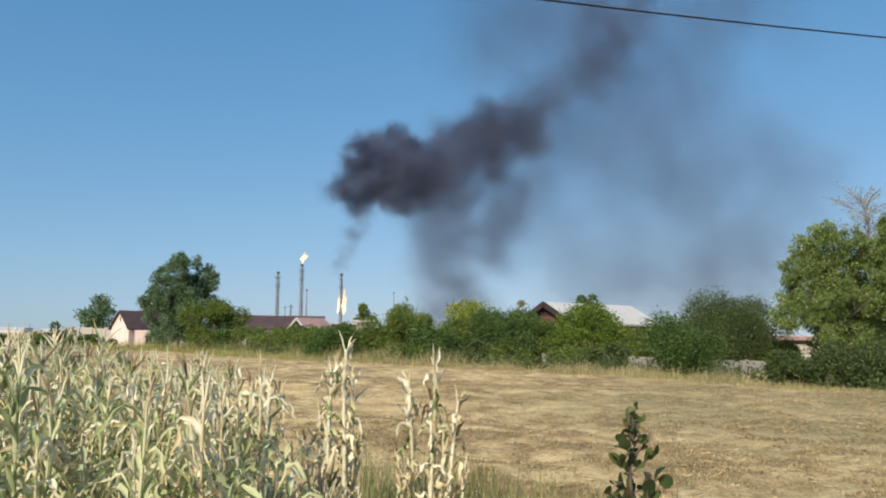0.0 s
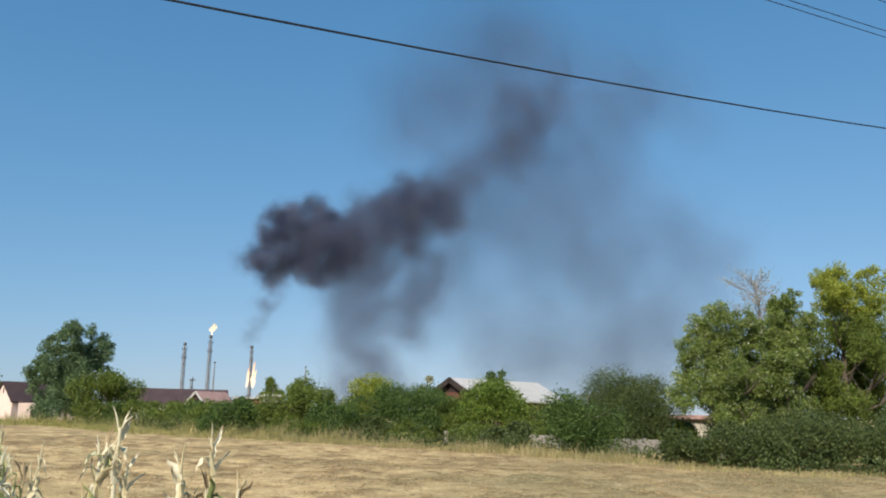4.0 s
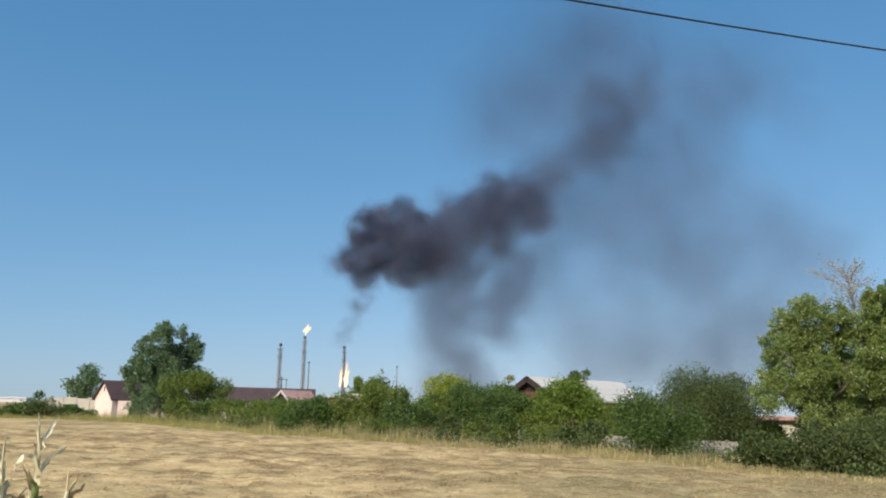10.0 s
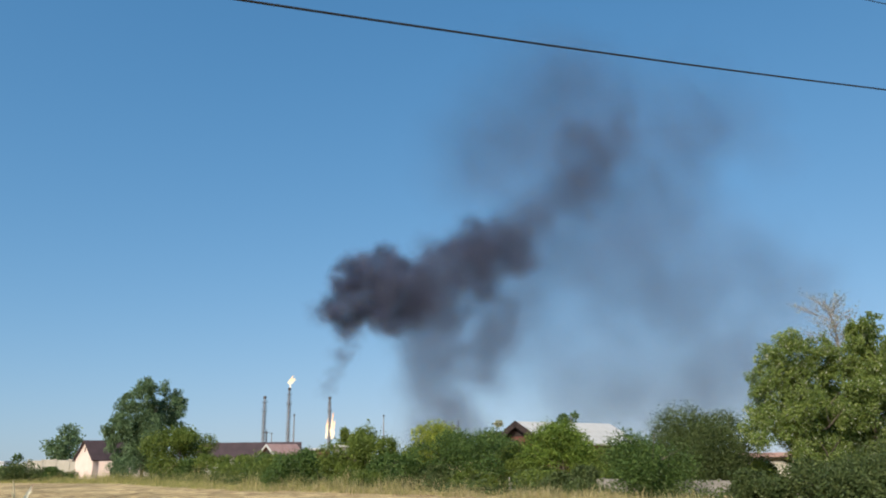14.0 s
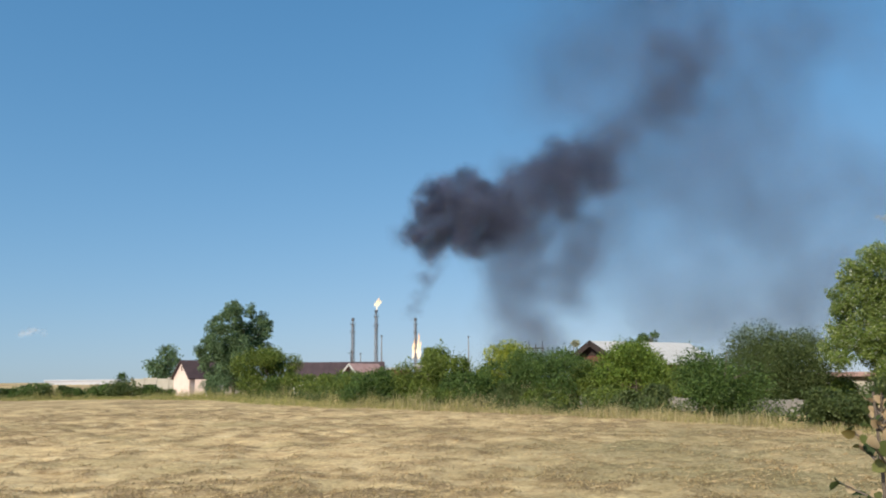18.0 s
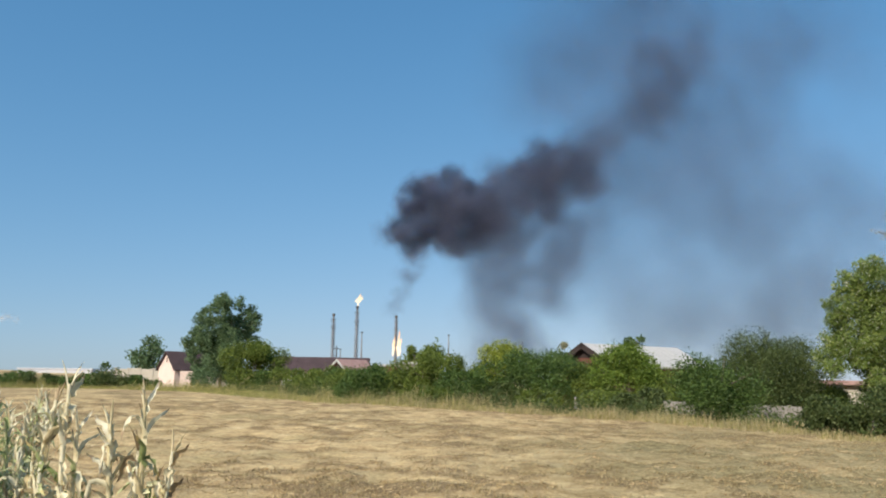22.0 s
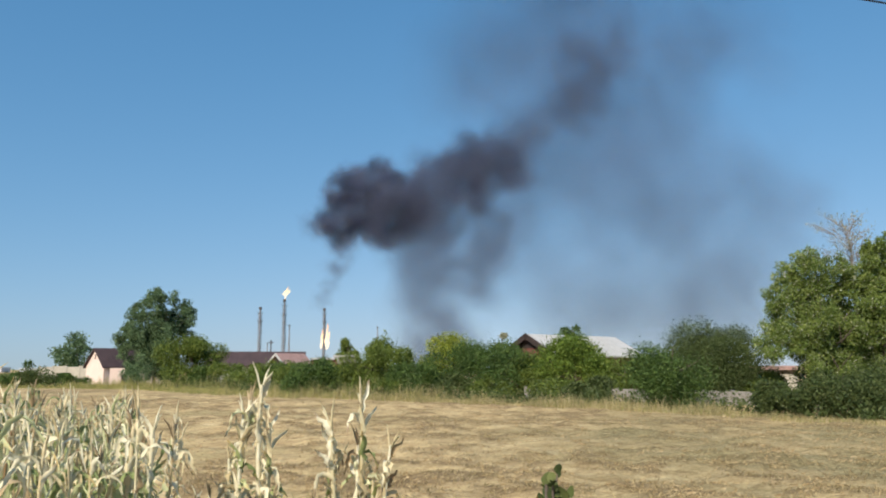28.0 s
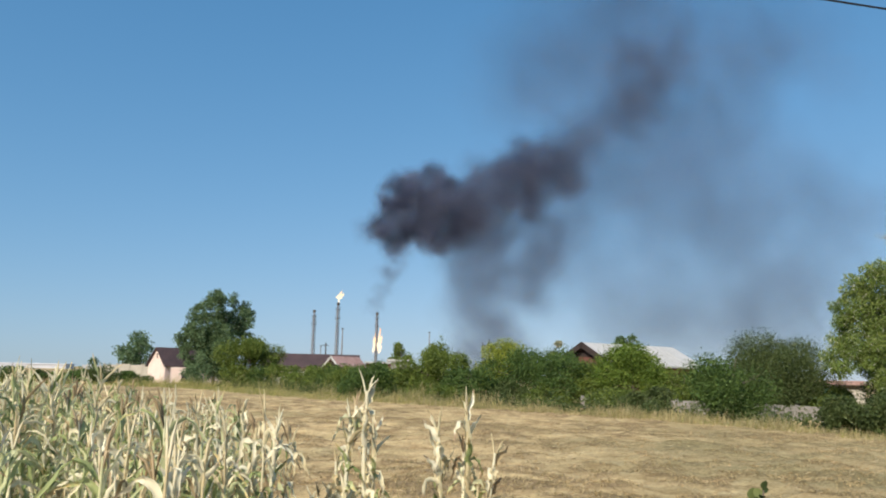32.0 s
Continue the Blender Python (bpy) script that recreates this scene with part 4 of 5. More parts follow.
barn2 = gable_house("brick_barn", "red brick barn with pale sheet roof and dark timber gable", 20.5, 70.0, -60, 6.2, 11.6, 3.55, 5.2, "brick_red", "roof_pale", 0.5)
for s in (-1, 1):
    bm = box(bmesh.new(), 0.0, 3.75, -0.56, -0.46, -0.42, 0.05)
    bm.transform(Matrix.Translation((0, 0, 5.2)) @ Matrix.Rotation(math.atan(1.65 / 3.1), 4, "Y"))
    if s < 0:
        bm.transform(Matrix.Diagonal((-1, 1, 1, 1)))
        bmesh.ops.reverse_faces(bm, faces=bm.faces[:])
    part("bargeboard", bm, "wood_dark", barn2, "dark timber bargeboard")
bm = bmesh.new()
tri = [bm.verts.new(p) for p in ((-2.2, -0.05, 3.95), (2.2, -0.05, 3.95), (0, -0.05, 5.05), (-2.2, -0.004, 3.95), (2.2, -0.004, 3.95), (0, -0.004, 5.05))]
for f in ((0, 1, 2), (5, 4, 3), (0, 3, 4, 1), (1, 4, 5, 2), (2, 5, 3, 0)):
    bm.faces.new([tri[i] for i in f])
part("gable_boarding", bm, "wood_dark", barn2, "dark boarded gable")
window_on(barn2, -1.2, 2.7, 0.9, 1.0)

hut = thing("garden_shed", "pale beige shed with red roof edge and teal hatch", "shed", at=(31.4, 53, 0), turn=-30)
part("wall", boxed(0, 3.2, 0, 3, 0, 2.0), "panel_beige", hut)
part("roof", boxed(-0.3, 3.5, -0.4, 3.3, 2.0, 2.3, 0.03), "roof_red", hut)
part("door", boxed(0.6, 1.7, -0.06, 0.0, 0.9, 1.7, 0.02), "teal_paint", hut, "teal painted hatch")

fence = thing("low_wall", "low weathered concrete wall behind the weeds", "wall", kind="structure")
FEET = [(16.0, 55.5), (19.2, 51.6), (21.8, 48.4), (23.8, 45.0), (25.6, 41.8), (27.6, 39.0)]
for (x0, y0), (x1, y1) in zip(FEET, FEET[1:]):
    n = 2
    a = math.degrees(math.atan2(y1 - y0, x1 - x0))
    run = math.hypot(x1 - x0, y1 - y0)
    for i in range(n):
        f = i / n
        ob = part("panel", boxed(0.06, run / n - 0.06, -0.07, 0.07, 0, 0.85, 0.02), "concrete", fence)
        ob.matrix_basis = pose(x0 + (x1 - x0) * f, y0 + (y1 - y0) * f, 0, 0, 0, a)
        ob = part("post", boxed(-0.1, 0.06, -0.1, 0.1, 0, 0.92, 0.02), "concrete", fence)
        ob.matrix_basis = pose(x0 + (x1 - x0) * f, y0 + (y1 - y0) * f, 0, 0, 0, a)

for i, (x, y, l, d, h) in enumerate([(-297, 700, 60, 20, 4.0), (-225, 705, 24, 14, 3.4), (-442, 700, 45, 20, 5.2), (-372, 690, 22, 12, 3.2)]):
    far = thing("far_warehouse", "long low white warehouse on the horizon", "warehouse", "warehouses on the horizon", at=(x, y, 0))
    part("wall", boxed(0, l, 0, d, 0, h * 0.72), "white_sheet" if i != 2 else "concrete", far)
    part("roof", boxed(-0.6, l + 0.6, -0.6, d + 0.6, h * 0.72, h, 0.1), "white_sheet", far)


# ---- flare stacks ----
def lattice_tower(name, label, x, y, h, wide):
    """A riser pipe inside a slim triangular lattice mast with platforms."""
    ob = thing(name, label, "flare stack", "flare stacks", at=(x, y, 0))
    part("riser", tubes([[((0, 0, 0), 0.42), ((0, 0, h * 0.8), 0.38), ((0, 0, h), 0.34)]], 10), "metal_grey", ob)
    feet = [(wide * math.cos(a), wide * math.sin(a)) for a in (0.5, 2.6, 4.7)]
    for fx, fy in feet:
        part("leg", tubes([[((fx, fy, 0), 0.16), ((fx * 0.85, fy * 0.85, h * 0.93), 0.12)]], 5), "metal_grey", ob)
    braces = []
    for k in range(int(h / 2.2)):
        for i in range(3):
            a, b = feet[i], feet[(i + 1) % 3]
            z0 = k * 2.2 + (0 if h < 29.6 else 0.1)
            braces.append([((a[0], a[1], z0), 0.06), ((b[0] * 0.97, b[1] * 0.97, z0 + 2.2), 0.06)])
    part("bracing", tubes(braces, 4), "metal_dark", ob)
    for f in (0.80, 0.93):
        z = h * f
        ring = tubes([[((0, 0, z), wide * 1.25), ((0, 0, z + 0.2), wide * 1.25)]], 12)
        part("platform", ring, "metal_dark", ob)
        for a in np.arange(0, 6.2, 1.57):
            rx, ry = wide * 1.2 * math.cos(a), wide * 1.2 * math.sin(a)
            part("railing_post", tubes([[((rx, ry, z), 0.06), ((rx, ry, z + 1.2), 0.06)]], 4), "metal_dark", ob)
    part("tip", tubes([[((0, 0, h - 0.3), 0.7), ((0, 0, h + 0.5), 0.75), ((0, 0, h + 1.0), 0.6)]], 10), "metal_dark", ob)
    return ob


lattice_tower("flare_stack", "grey lattice flare stack without a flame", -19.0, 382, 29.8, 0.95)
lattice_tower("flare_stack", "grey lattice flare stack with a pale flame", -8.0, 382, 33.6, 0.95)
lattice_tower("flare_stack", "blackened flare stack burning along its side", 10.6, 382, 29.5, 0.75)
for x, y, h, r, lab in ((-5.5, 384, 22.5, 0.38, "slim grey vent mast beside a flare stack"), (-15.4, 384, 14.2, 0.3, "short grey vent mast"), (35.8, 382, 21.8, 0.34, "slim grey mast beyond the hedge")):
    mast = thing("vent_mast", lab, "mast", "vent masts", at=(x, y, 0))
    part("pole", tubes([[((0, 0, 0), r * 1.3), ((0, 0, h * 0.6), r), ((0, 0, h), r * 0.6)]], 8), "metal_grey", mast)
    part("cap", tubes([[((0, 0, h - 0.5), r * 1.3), ((0, 0, h + 0.15), r * 1.3)]], 8), "metal_dark", mast)
pole = thing("utility_pole", "slim dark utility pole behind the barn", "pole", at=(-4.6, 139, 0))
part("shaft", tubes([[((0, 0, 0), 0.15), ((0, 0, 7.0), 0.10)]], 8), "metal_dark", pole)
part("crossarm", boxed(-0.5, 0.5, -0.05, 0.05, 6.5, 6.62, 0.01), "metal_dark", pole)
pipes = thing("pipe_rack", "dark pipe rack of the plant beyond the hedge", "pipe rack", at=(62, 384, 0))
for i in range(4):
    part("column", tubes([[((i * 3.2, 0, 0), 0.25), ((i * 3.2, 0, 18 + (i % 2) * 1.5), 0.22)]], 6), "metal_dark", pipes)
part("beam", boxed(-0.5, 10.1, -0.3, 0.3, 15.5, 16.2, 0.03), "metal_dark", pipes)


def flame(name, label, x, y, z, tongues, material, seed, parts_label=""):
    """Tongues of burning gas: twisted spindles with a ragged outline."""
    gen = np.random.default_rng(seed)
    ob = thing(name, label, "flame", at=(x, y, z))
    for dx, dz, hgt, rad, lean in tongues:
        vs, fs, k, m = [], [], 14, 10
        for i in range(k + 1):
            f = i / k
            r = rad * (math.sin(math.pi * min(1, f * 1.05)) ** 0.7 * (1 - 0.45 * f) + 0.04) * (1 + 0.25 * gen.normal())
            cx = dx + lean * f**1.4 + 0.18 * rad * math.sin(6 * f + dx * 7)
            for j in range(m):
                a = 2 * math.pi * j / m + f
                q = abs(r) * (1 + 0.28 * gen.normal())
                vs.append((cx + q * math.cos(a), q * math.sin(a), dz + hgt * f + 0.2 * rad * gen.normal()))
        for i in range(k):
            for j in range(m):
                fs.append((i * m + j, i * m + (j + 1) % m, (i + 1) * m + (j + 1) % m, (i + 1) * m + j))
        part("tongue", (np.array(vs), np.array(fs)), material, ob)
    return ob


flame("side_flame", "white and orange flame along the blackened stack", 11.4, 381, 11.0, [(0.3, 0, 9.5, 0.75, 0.4), (0.9, 0.5, 6.5, 0.6, 0.3), (-2.0, 0.0, 7.5, 0.6, 0.1), (-1.5, 2.5, 7.5, 0.4, -0.1), (0.5, 6.5, 6.0, 0.42, 0.4), (1.3, 4.0, 5.0, 0.35, 0.5)], "flame", 5)
flame("tip_flame", "pale flame above a flare stack", -8.0, 382, 34.6, [(0.1, -0.2, 2.6, 0.45, 0.5), (0.6, 1.4, 3.0, 0.85, 0.8), (-0.4, 1.6, 2.2, 0.6, 0.2), (1.5, 2.4, 2.2, 0.6, 0.8), (0.5, 3.2, 2.6, 0.5, 1.0)], "flame_pale", 6)


# ---- smoke: soot in billows, x, z and radius of each ----
HEAD = [(30, 88, 16), (20, 82, 13), (40, 92, 14), (24, 98, 10), (34, 76, 13), (13, 76, 8), (46, 80, 12), (38, 102, 9), (18, 91, 10), (50, 94, 10), (42, 69, 9), (25, 72, 9), (58, 82, 11), (54, 74, 10), (8, 73, 8), (17, 67, 8)]
ARM = [(62, 92, 13), (70, 104, 14), (82, 112, 15), (94, 117, 14), (104, 112, 13), (98, 102, 14), (86, 99, 14), (74, 92, 12), (110, 104, 10), (64, 82, 10), (90, 88, 10), (58, 100, 10)]
TAIL = [(60, 66, 13), (56, 56, 13), (62, 46, 14), (72, 52, 13), (80, 62, 12), (68, 38, 14), (60, 30, 13), (76, 30, 13), (86, 44, 12), (92, 58, 11), (66, 20, 12), (78, 16, 12), (54, 40, 10), (50, 68, 10), (70, 74, 12), (84, 76, 11), (56, 14, 10), (98, 68, 10), (88, 50, 12), (101, 62, 12), (106, 76, 12), (92, 38, 10), (62, 8, 12), (80, 6, 12)]
DRIFT = [(148, 166, 17), (140, 152, 16), (153, 150, 15), (158, 168, 14), (134, 140, 13), (124, 132, 12), (146, 178, 12), (162, 158, 12), (114, 124, 11), (150, 138, 12), (170, 182, 13)]
WISP = [(21, 63, 9), (18, 56, 8), (15, 49, 7), (14, 44, 6), (11, 39, 5), (10, 34, 3.5)]
CORE = [(32, 86, 24), (52, 82, 19), (58, 74, 15), (68, 94, 20), (88, 105, 21), (66, 68, 15), (102, 112, 17), (112, 121, 13)]
VEIL = [(104, 150, 32), (122, 92, 28), (92, 70, 25), (130, 130, 30), (112, 187, 36), (86, 156, 24), (140, 107, 35), (167, 127, 37), (192, 151, 38), (187, 95, 37), (163, 70, 32), (131, 64, 28), (107, 72, 24), (216, 115, 31), (189, 189, 35), (145, 200, 31), (211, 65, 30), (118, 40, 21), (167, 37, 25), (230, 180, 40), (190, 30, 30), (220, 30, 34), (140, 20, 30), (250, 45, 40), (250, 95, 42)]


def veils(billows, thickness, size, peak, gen, depth=400.0, kids=12):
    """Small soft veils in lumps within lumps. Each is a shallow eight-sided cup, dense in the middle: verts, faces, density."""
    centres, outs = [], []
    for x, z, r in billows:
        n = max(6, int(thickness * math.pi * r * r / (math.pi * size * size * 0.85 * peak / 6)))
        way = unit(kids, gen)
        sub = np.array([x, depth, z]) + way * (0.72 * r * gen.uniform(0.0, 1.0, kids) ** 0.4)[:, None]
        pick = gen.integers(0, kids, n)
        centres.append(sub[pick] + unit(n, gen) * (0.28 * r * gen.uniform(0, 1, n) ** 0.5)[:, None])
        outs.append(way[pick])
    c = np.concatenate(centres)
    n = len(c)
    up = 0.5 * unit(n, gen) + 0.5 * np.concatenate(outs) + [0, 0.9, 0]
    up /= np.linalg.norm(up, axis=1, keepdims=True)
    a = np.cross(up, unit(n, gen))
    a /= np.linalg.norm(a, axis=1, keepdims=True) + 1e-9
    b = np.cross(up, a)
    s = size * gen.uniform(0.6, 1.4, (n, 1))
    v = np.empty((n, 9, 3))
    v[:, 0] = c
    for k in range(8):
        w = math.pi * k / 4
        v[:, k + 1] = c + (a * math.cos(w) + b * math.sin(w)) * s * gen.uniform(0.75, 1.25, (n, 1)) + up * s * 0.12
    i = np.arange(n)[:, None] * 9
    f = np.concatenate([np.concatenate([i, i + 1 + k, i + 1 + (k + 1) % 8], 1) for k in range(8)])
    return v.reshape(-1, 3), f, np.tile([1.0] + [0.0] * 8, n)


def vapour_part(name, rows, thick, size, peak, material, parent, gen, depth=400.0, kids=12):
    v, f, dens = veils(rows, thick, size, peak, gen, depth, kids)
    ob = part(name, (v, f), material, parent)
    ob.data.attributes.new("soot_mass", "FLOAT", "POINT").data.foreach_set("value", dens.astype(np.float32))
    return ob


gen = np.random.default_rng(11)
plume = thing("smoke_plume", "thick dark grey smoke drifting from the flare", "smoke", kind="stuff")
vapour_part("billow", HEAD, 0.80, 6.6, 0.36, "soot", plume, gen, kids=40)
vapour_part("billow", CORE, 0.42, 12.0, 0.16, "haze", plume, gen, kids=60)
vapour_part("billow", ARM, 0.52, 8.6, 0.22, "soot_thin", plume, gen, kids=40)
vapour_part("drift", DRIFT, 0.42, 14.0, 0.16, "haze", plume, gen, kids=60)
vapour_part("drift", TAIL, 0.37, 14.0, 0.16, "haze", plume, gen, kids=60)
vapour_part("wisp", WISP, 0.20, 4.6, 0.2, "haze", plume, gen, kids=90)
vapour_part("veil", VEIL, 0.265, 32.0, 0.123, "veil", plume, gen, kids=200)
puff = thing("small_cloud", "faint white cloud low over the horizon", "cloud", kind="stuff")
vapour_part("wisp", [(-1150, 150, 10), (-1130, 154, 13), (-1108, 156, 11), (-1090, 152, 8), (-1400, 185, 9), (-1385, 190, 9)], 0.5, 14.0, 0.12, "cloud", puff, gen, 2500.0)

# ---- overhead cables ----


def cable(name, label, points, r):
    ob = thing(name, label, "cable", "overhead cables")
    part("wire", tubes([[(p, r) for p in points]], 6), "cable_black", ob)


cable("power_cable", "black overhead cable sagging across the field edge", [(x, 3.74 + 0.361 * x, 3.926 + 0.1146 * x + 0.00316 * x * x) for x in np.arange(-10, 46, 1.0)], 0.0058)
for dz, dy in ((0.0, 0.0), (0.11, 0.0), (0.95, 0.4)):
    cable("thin_cable", "thin black overhead wire", [(x, 7.85 + dy + 0.183 * x, 8.0 + dz + -0.0001 * x) for x in np.arange(-20, 80, 4.0)], 0.006)


# ---- maize ----
def strap(base, way, length, width, start, end, snap, gen, twist=0.6, fold=0.5, crumple=0.0, k=9):
    """A maize leaf: a folded strap that leaves the stalk at one slope and hangs at another after it bends or snaps: verts, quads, share of the length."""
    side0, up = Vector((-way[1], way[0], 0)), Vector((0, 0, 1))
    vs, ph, p = [], gen.uniform(0, 6.28), Vector(base)
    for i in range(k + 1):
        f = i / k
        bend = 1 / (1 + math.exp(-(f - snap) * (26 if crumple > 0.1 else 9)))
        e = radians(start + (end - start) * bend + crumple * 22 * gen.normal())
        d = Vector(way) * math.cos(e) + up * math.sin(e) + side0 * (0.18 * math.sin(4.5 * f + ph) + crumple * 0.25 * gen.normal())
        if i:
            p = p + d * length / k
        w = max(width * min(1.0, 0.55 + 3 * f) * (1 - f) ** 0.6 * (1 + crumple * 0.25 * gen.normal()), 0.002)
        tw = twist * f * 2.6 * math.sin(ph) + crumple * 0.9 * gen.normal()
        flat = (Vector(way) * -math.sin(e) + up * math.cos(e))
        s = (side0 * math.cos(tw) + flat * math.sin(tw)) * w
        n = (flat * math.cos(tw) - side0 * math.sin(tw)) * w * (fold + 0.3 * math.sin(9 * f + ph))
        vs += [p + s + n, p, p - s + n]
    fs = [(a, a + 1, a + 4, a + 3) for i in range(k) for a in (i * 3, i * 3 + 1)]
    return np.array(vs), np.array(fs), np.repeat(np.arange(k + 1) / k, 3)


def leaf_part(name, shape, material, parent):
    ob = part(name, shape[:2], material, parent)
    ob.data.attributes.new("along", "FLOAT", "POINT").data.foreach_set("value", shape[2].astype(np.float32))
    return ob


def maize_leaves(gen, h, habit, stem, n):
    """Leaf shapes with their tone, from the foot to the top of a plant."""
    out, a = [], gen.uniform(0, 6.28)
    for i in range(n):
        f = 0.14 + 0.80 * i / (n - 1)
        a += math.pi + gen.normal() * 0.5
        way = (math.cos(a), math.sin(a), 0)
        base = stem(f) + Vector(way) * 0.008
        r = gen.random()
        if habit == "green":
            old = gen.random() < 0.36
            if gen.random() < 0.24:
                shape = strap(base, way, gen.uniform(0.22, 0.38), gen.uniform(0.012, 0.022), gen.uniform(60, 84), gen.uniform(10, 75), 0.5, gen, 0.9, 0.8, 0.34)
            else:
                shape = strap(base, way, gen.uniform(0.28, 0.54), gen.uniform(0.012, 0.023), gen.uniform(50, 82), gen.uniform(-88, -15), gen.uniform(0.3, 0.6), gen, 1.0, 0.8, 0.5 if old else 0.36)
            tone = "corn_dry" if old else "corn_green"
        elif habit == "dry":
            if f > 0.6 and gen.random() < 0.30:
                shape = strap(base, way, gen.uniform(0.14, 0.28), gen.uniform(0.013, 0.024), gen.uniform(60, 86), gen.uniform(20, 80), 0.5, gen, 0.9, 0.8, 0.5)
            else:
                shape = strap(base, way, gen.uniform(0.22, 0.44), gen.uniform(0.014, 0.027), gen.uniform(45, 84), gen.uniform(-88, -25), gen.uniform(0.22, 0.55), gen, 1.2, 0.8, 0.62)
            tone = "corn_brown" if r < 0.10 else "corn_green" if r < 0.46 else "corn_dry"
        else:
            if gen.random() < (0.45 if f > 0.6 else 0.25):
                shape = strap(base, way, gen.uniform(0.18, 0.34), gen.uniform(0.020, 0.034), gen.uniform(56, 88), gen.uniform(30, 84), 0.55, gen, 0.8, 1.0, 0.36)
            else:
                shape = strap(base, way, gen.uniform(0.18, 0.36), gen.uniform(0.020, 0.034), gen.uniform(30, 78), gen.uniform(-89, -40), gen.uniform(0.25, 0.5), gen, 1.0, 0.9, 0.6)
            tone = "corn_brown" if r < 0.07 else "corn_green" if r < 0.22 else "corn_dry"
        out.append((shape, tone))
    return out


def maize_plant(seed, h, habit, dense):
    """stalk, leaves, ear and tassel. habit: green, dry, or bare (a withered stalk in its sheaths); dense: leaves grown into one tangle."""
    gen = np.random.default_rng(seed)
    words = {"green": "half-dry maize plant with arching pale green leaves", "dry": "withered maize plant with crumpled pale leaves", "bare": "bleached upright maize stalk with short broken leaves"}
    ob = thing("maize_plant", words[habit], "maize", "maize plants")
    lx, ly = gen.uniform(-0.06, 0.06, 2)
    stem = lambda f: Vector((lx * f * f + 0.012 * math.sin(9 * f + seed), ly * f * f + 0.012 * math.cos(8 * f + seed), h * f))
    thick = 0.024 if habit == "bare" else 0.012
    part("stalk", tubes([[(stem(i / 12), thick * (1 - 0.5 * i / 12) * (1.2 if i % 2 else 1.0)) for i in range(13)]], 6), "corn_green" if habit == "green" else "corn_dry", ob)
    leaves = maize_leaves(gen, h, habit, stem, 30 if dense else 26 if habit == "bare" else 22)
    if dense:
        for tone in ("corn_green", "corn_dry", "corn_brown"):
            some = [shape for shape, t in leaves if t == tone]
            if some:
                at = np.cumsum([0] + [len(v) for v, _, _ in some])
                leaf_part("foliage", (np.concatenate([v for v, _, _ in some]), np.concatenate([f + k for (_, f, _), k in zip(some, at)]), np.concatenate([g for _, _, g in some])), tone, ob)
    else:
        for shape, tone in leaves:
            leaf_part("leaf", shape, tone, ob)
    if gen.random() < 0.75:
        a = gen.uniform(0, 6.28)
        e, d = stem(0.48), Vector((math.cos(a), math.sin(a), 0))
        part("ear", tubes([[(e, 0.012), (e + d * 0.04 + Vector((0, 0, 0.05)), 0.024), (e + d * 0.07 + Vector((0, 0, 0.13)), 0.026), (e + d * 0.10 + Vector((0, 0, 0.21)), 0.015), (e + d * 0.11 + Vector((0, 0, 0.26)), 0.004)]], 7), "corn_dry", ob)
    t = stem(0.97)
    spikes = []
    for k in range(int(gen.integers(3, 6))):
        b = gen.uniform(0, 6.28)
        r = gen.uniform(0.02, 0.09)
        q = t + Vector((math.cos(b) * r, math.sin(b) * r, gen.uniform(0.08, 0.22)))
        spikes.append([(t, 0.006), (t.lerp(q, 0.5) + Vector((0, 0, 0.03)), 0.008), (q, 0.002)])
    part("tassel", tubes(spikes, 4), "corn_brown" if seed % 4 == 1 else "corn_dry", ob)
    return ob


HABITS = ["green"] * 5 + ["dry"] * 4 + ["bare"] * 3
models = [maize_plant(200 + i, 1.80 + 0.05 * (i % 4), habit, False) for i, habit in enumerate(HABITS)]
thickets = [maize_plant(300 + i, 1.80 + 0.05 * (i % 4), habit, True) for i, habit in enumerate(HABITS[:9])]
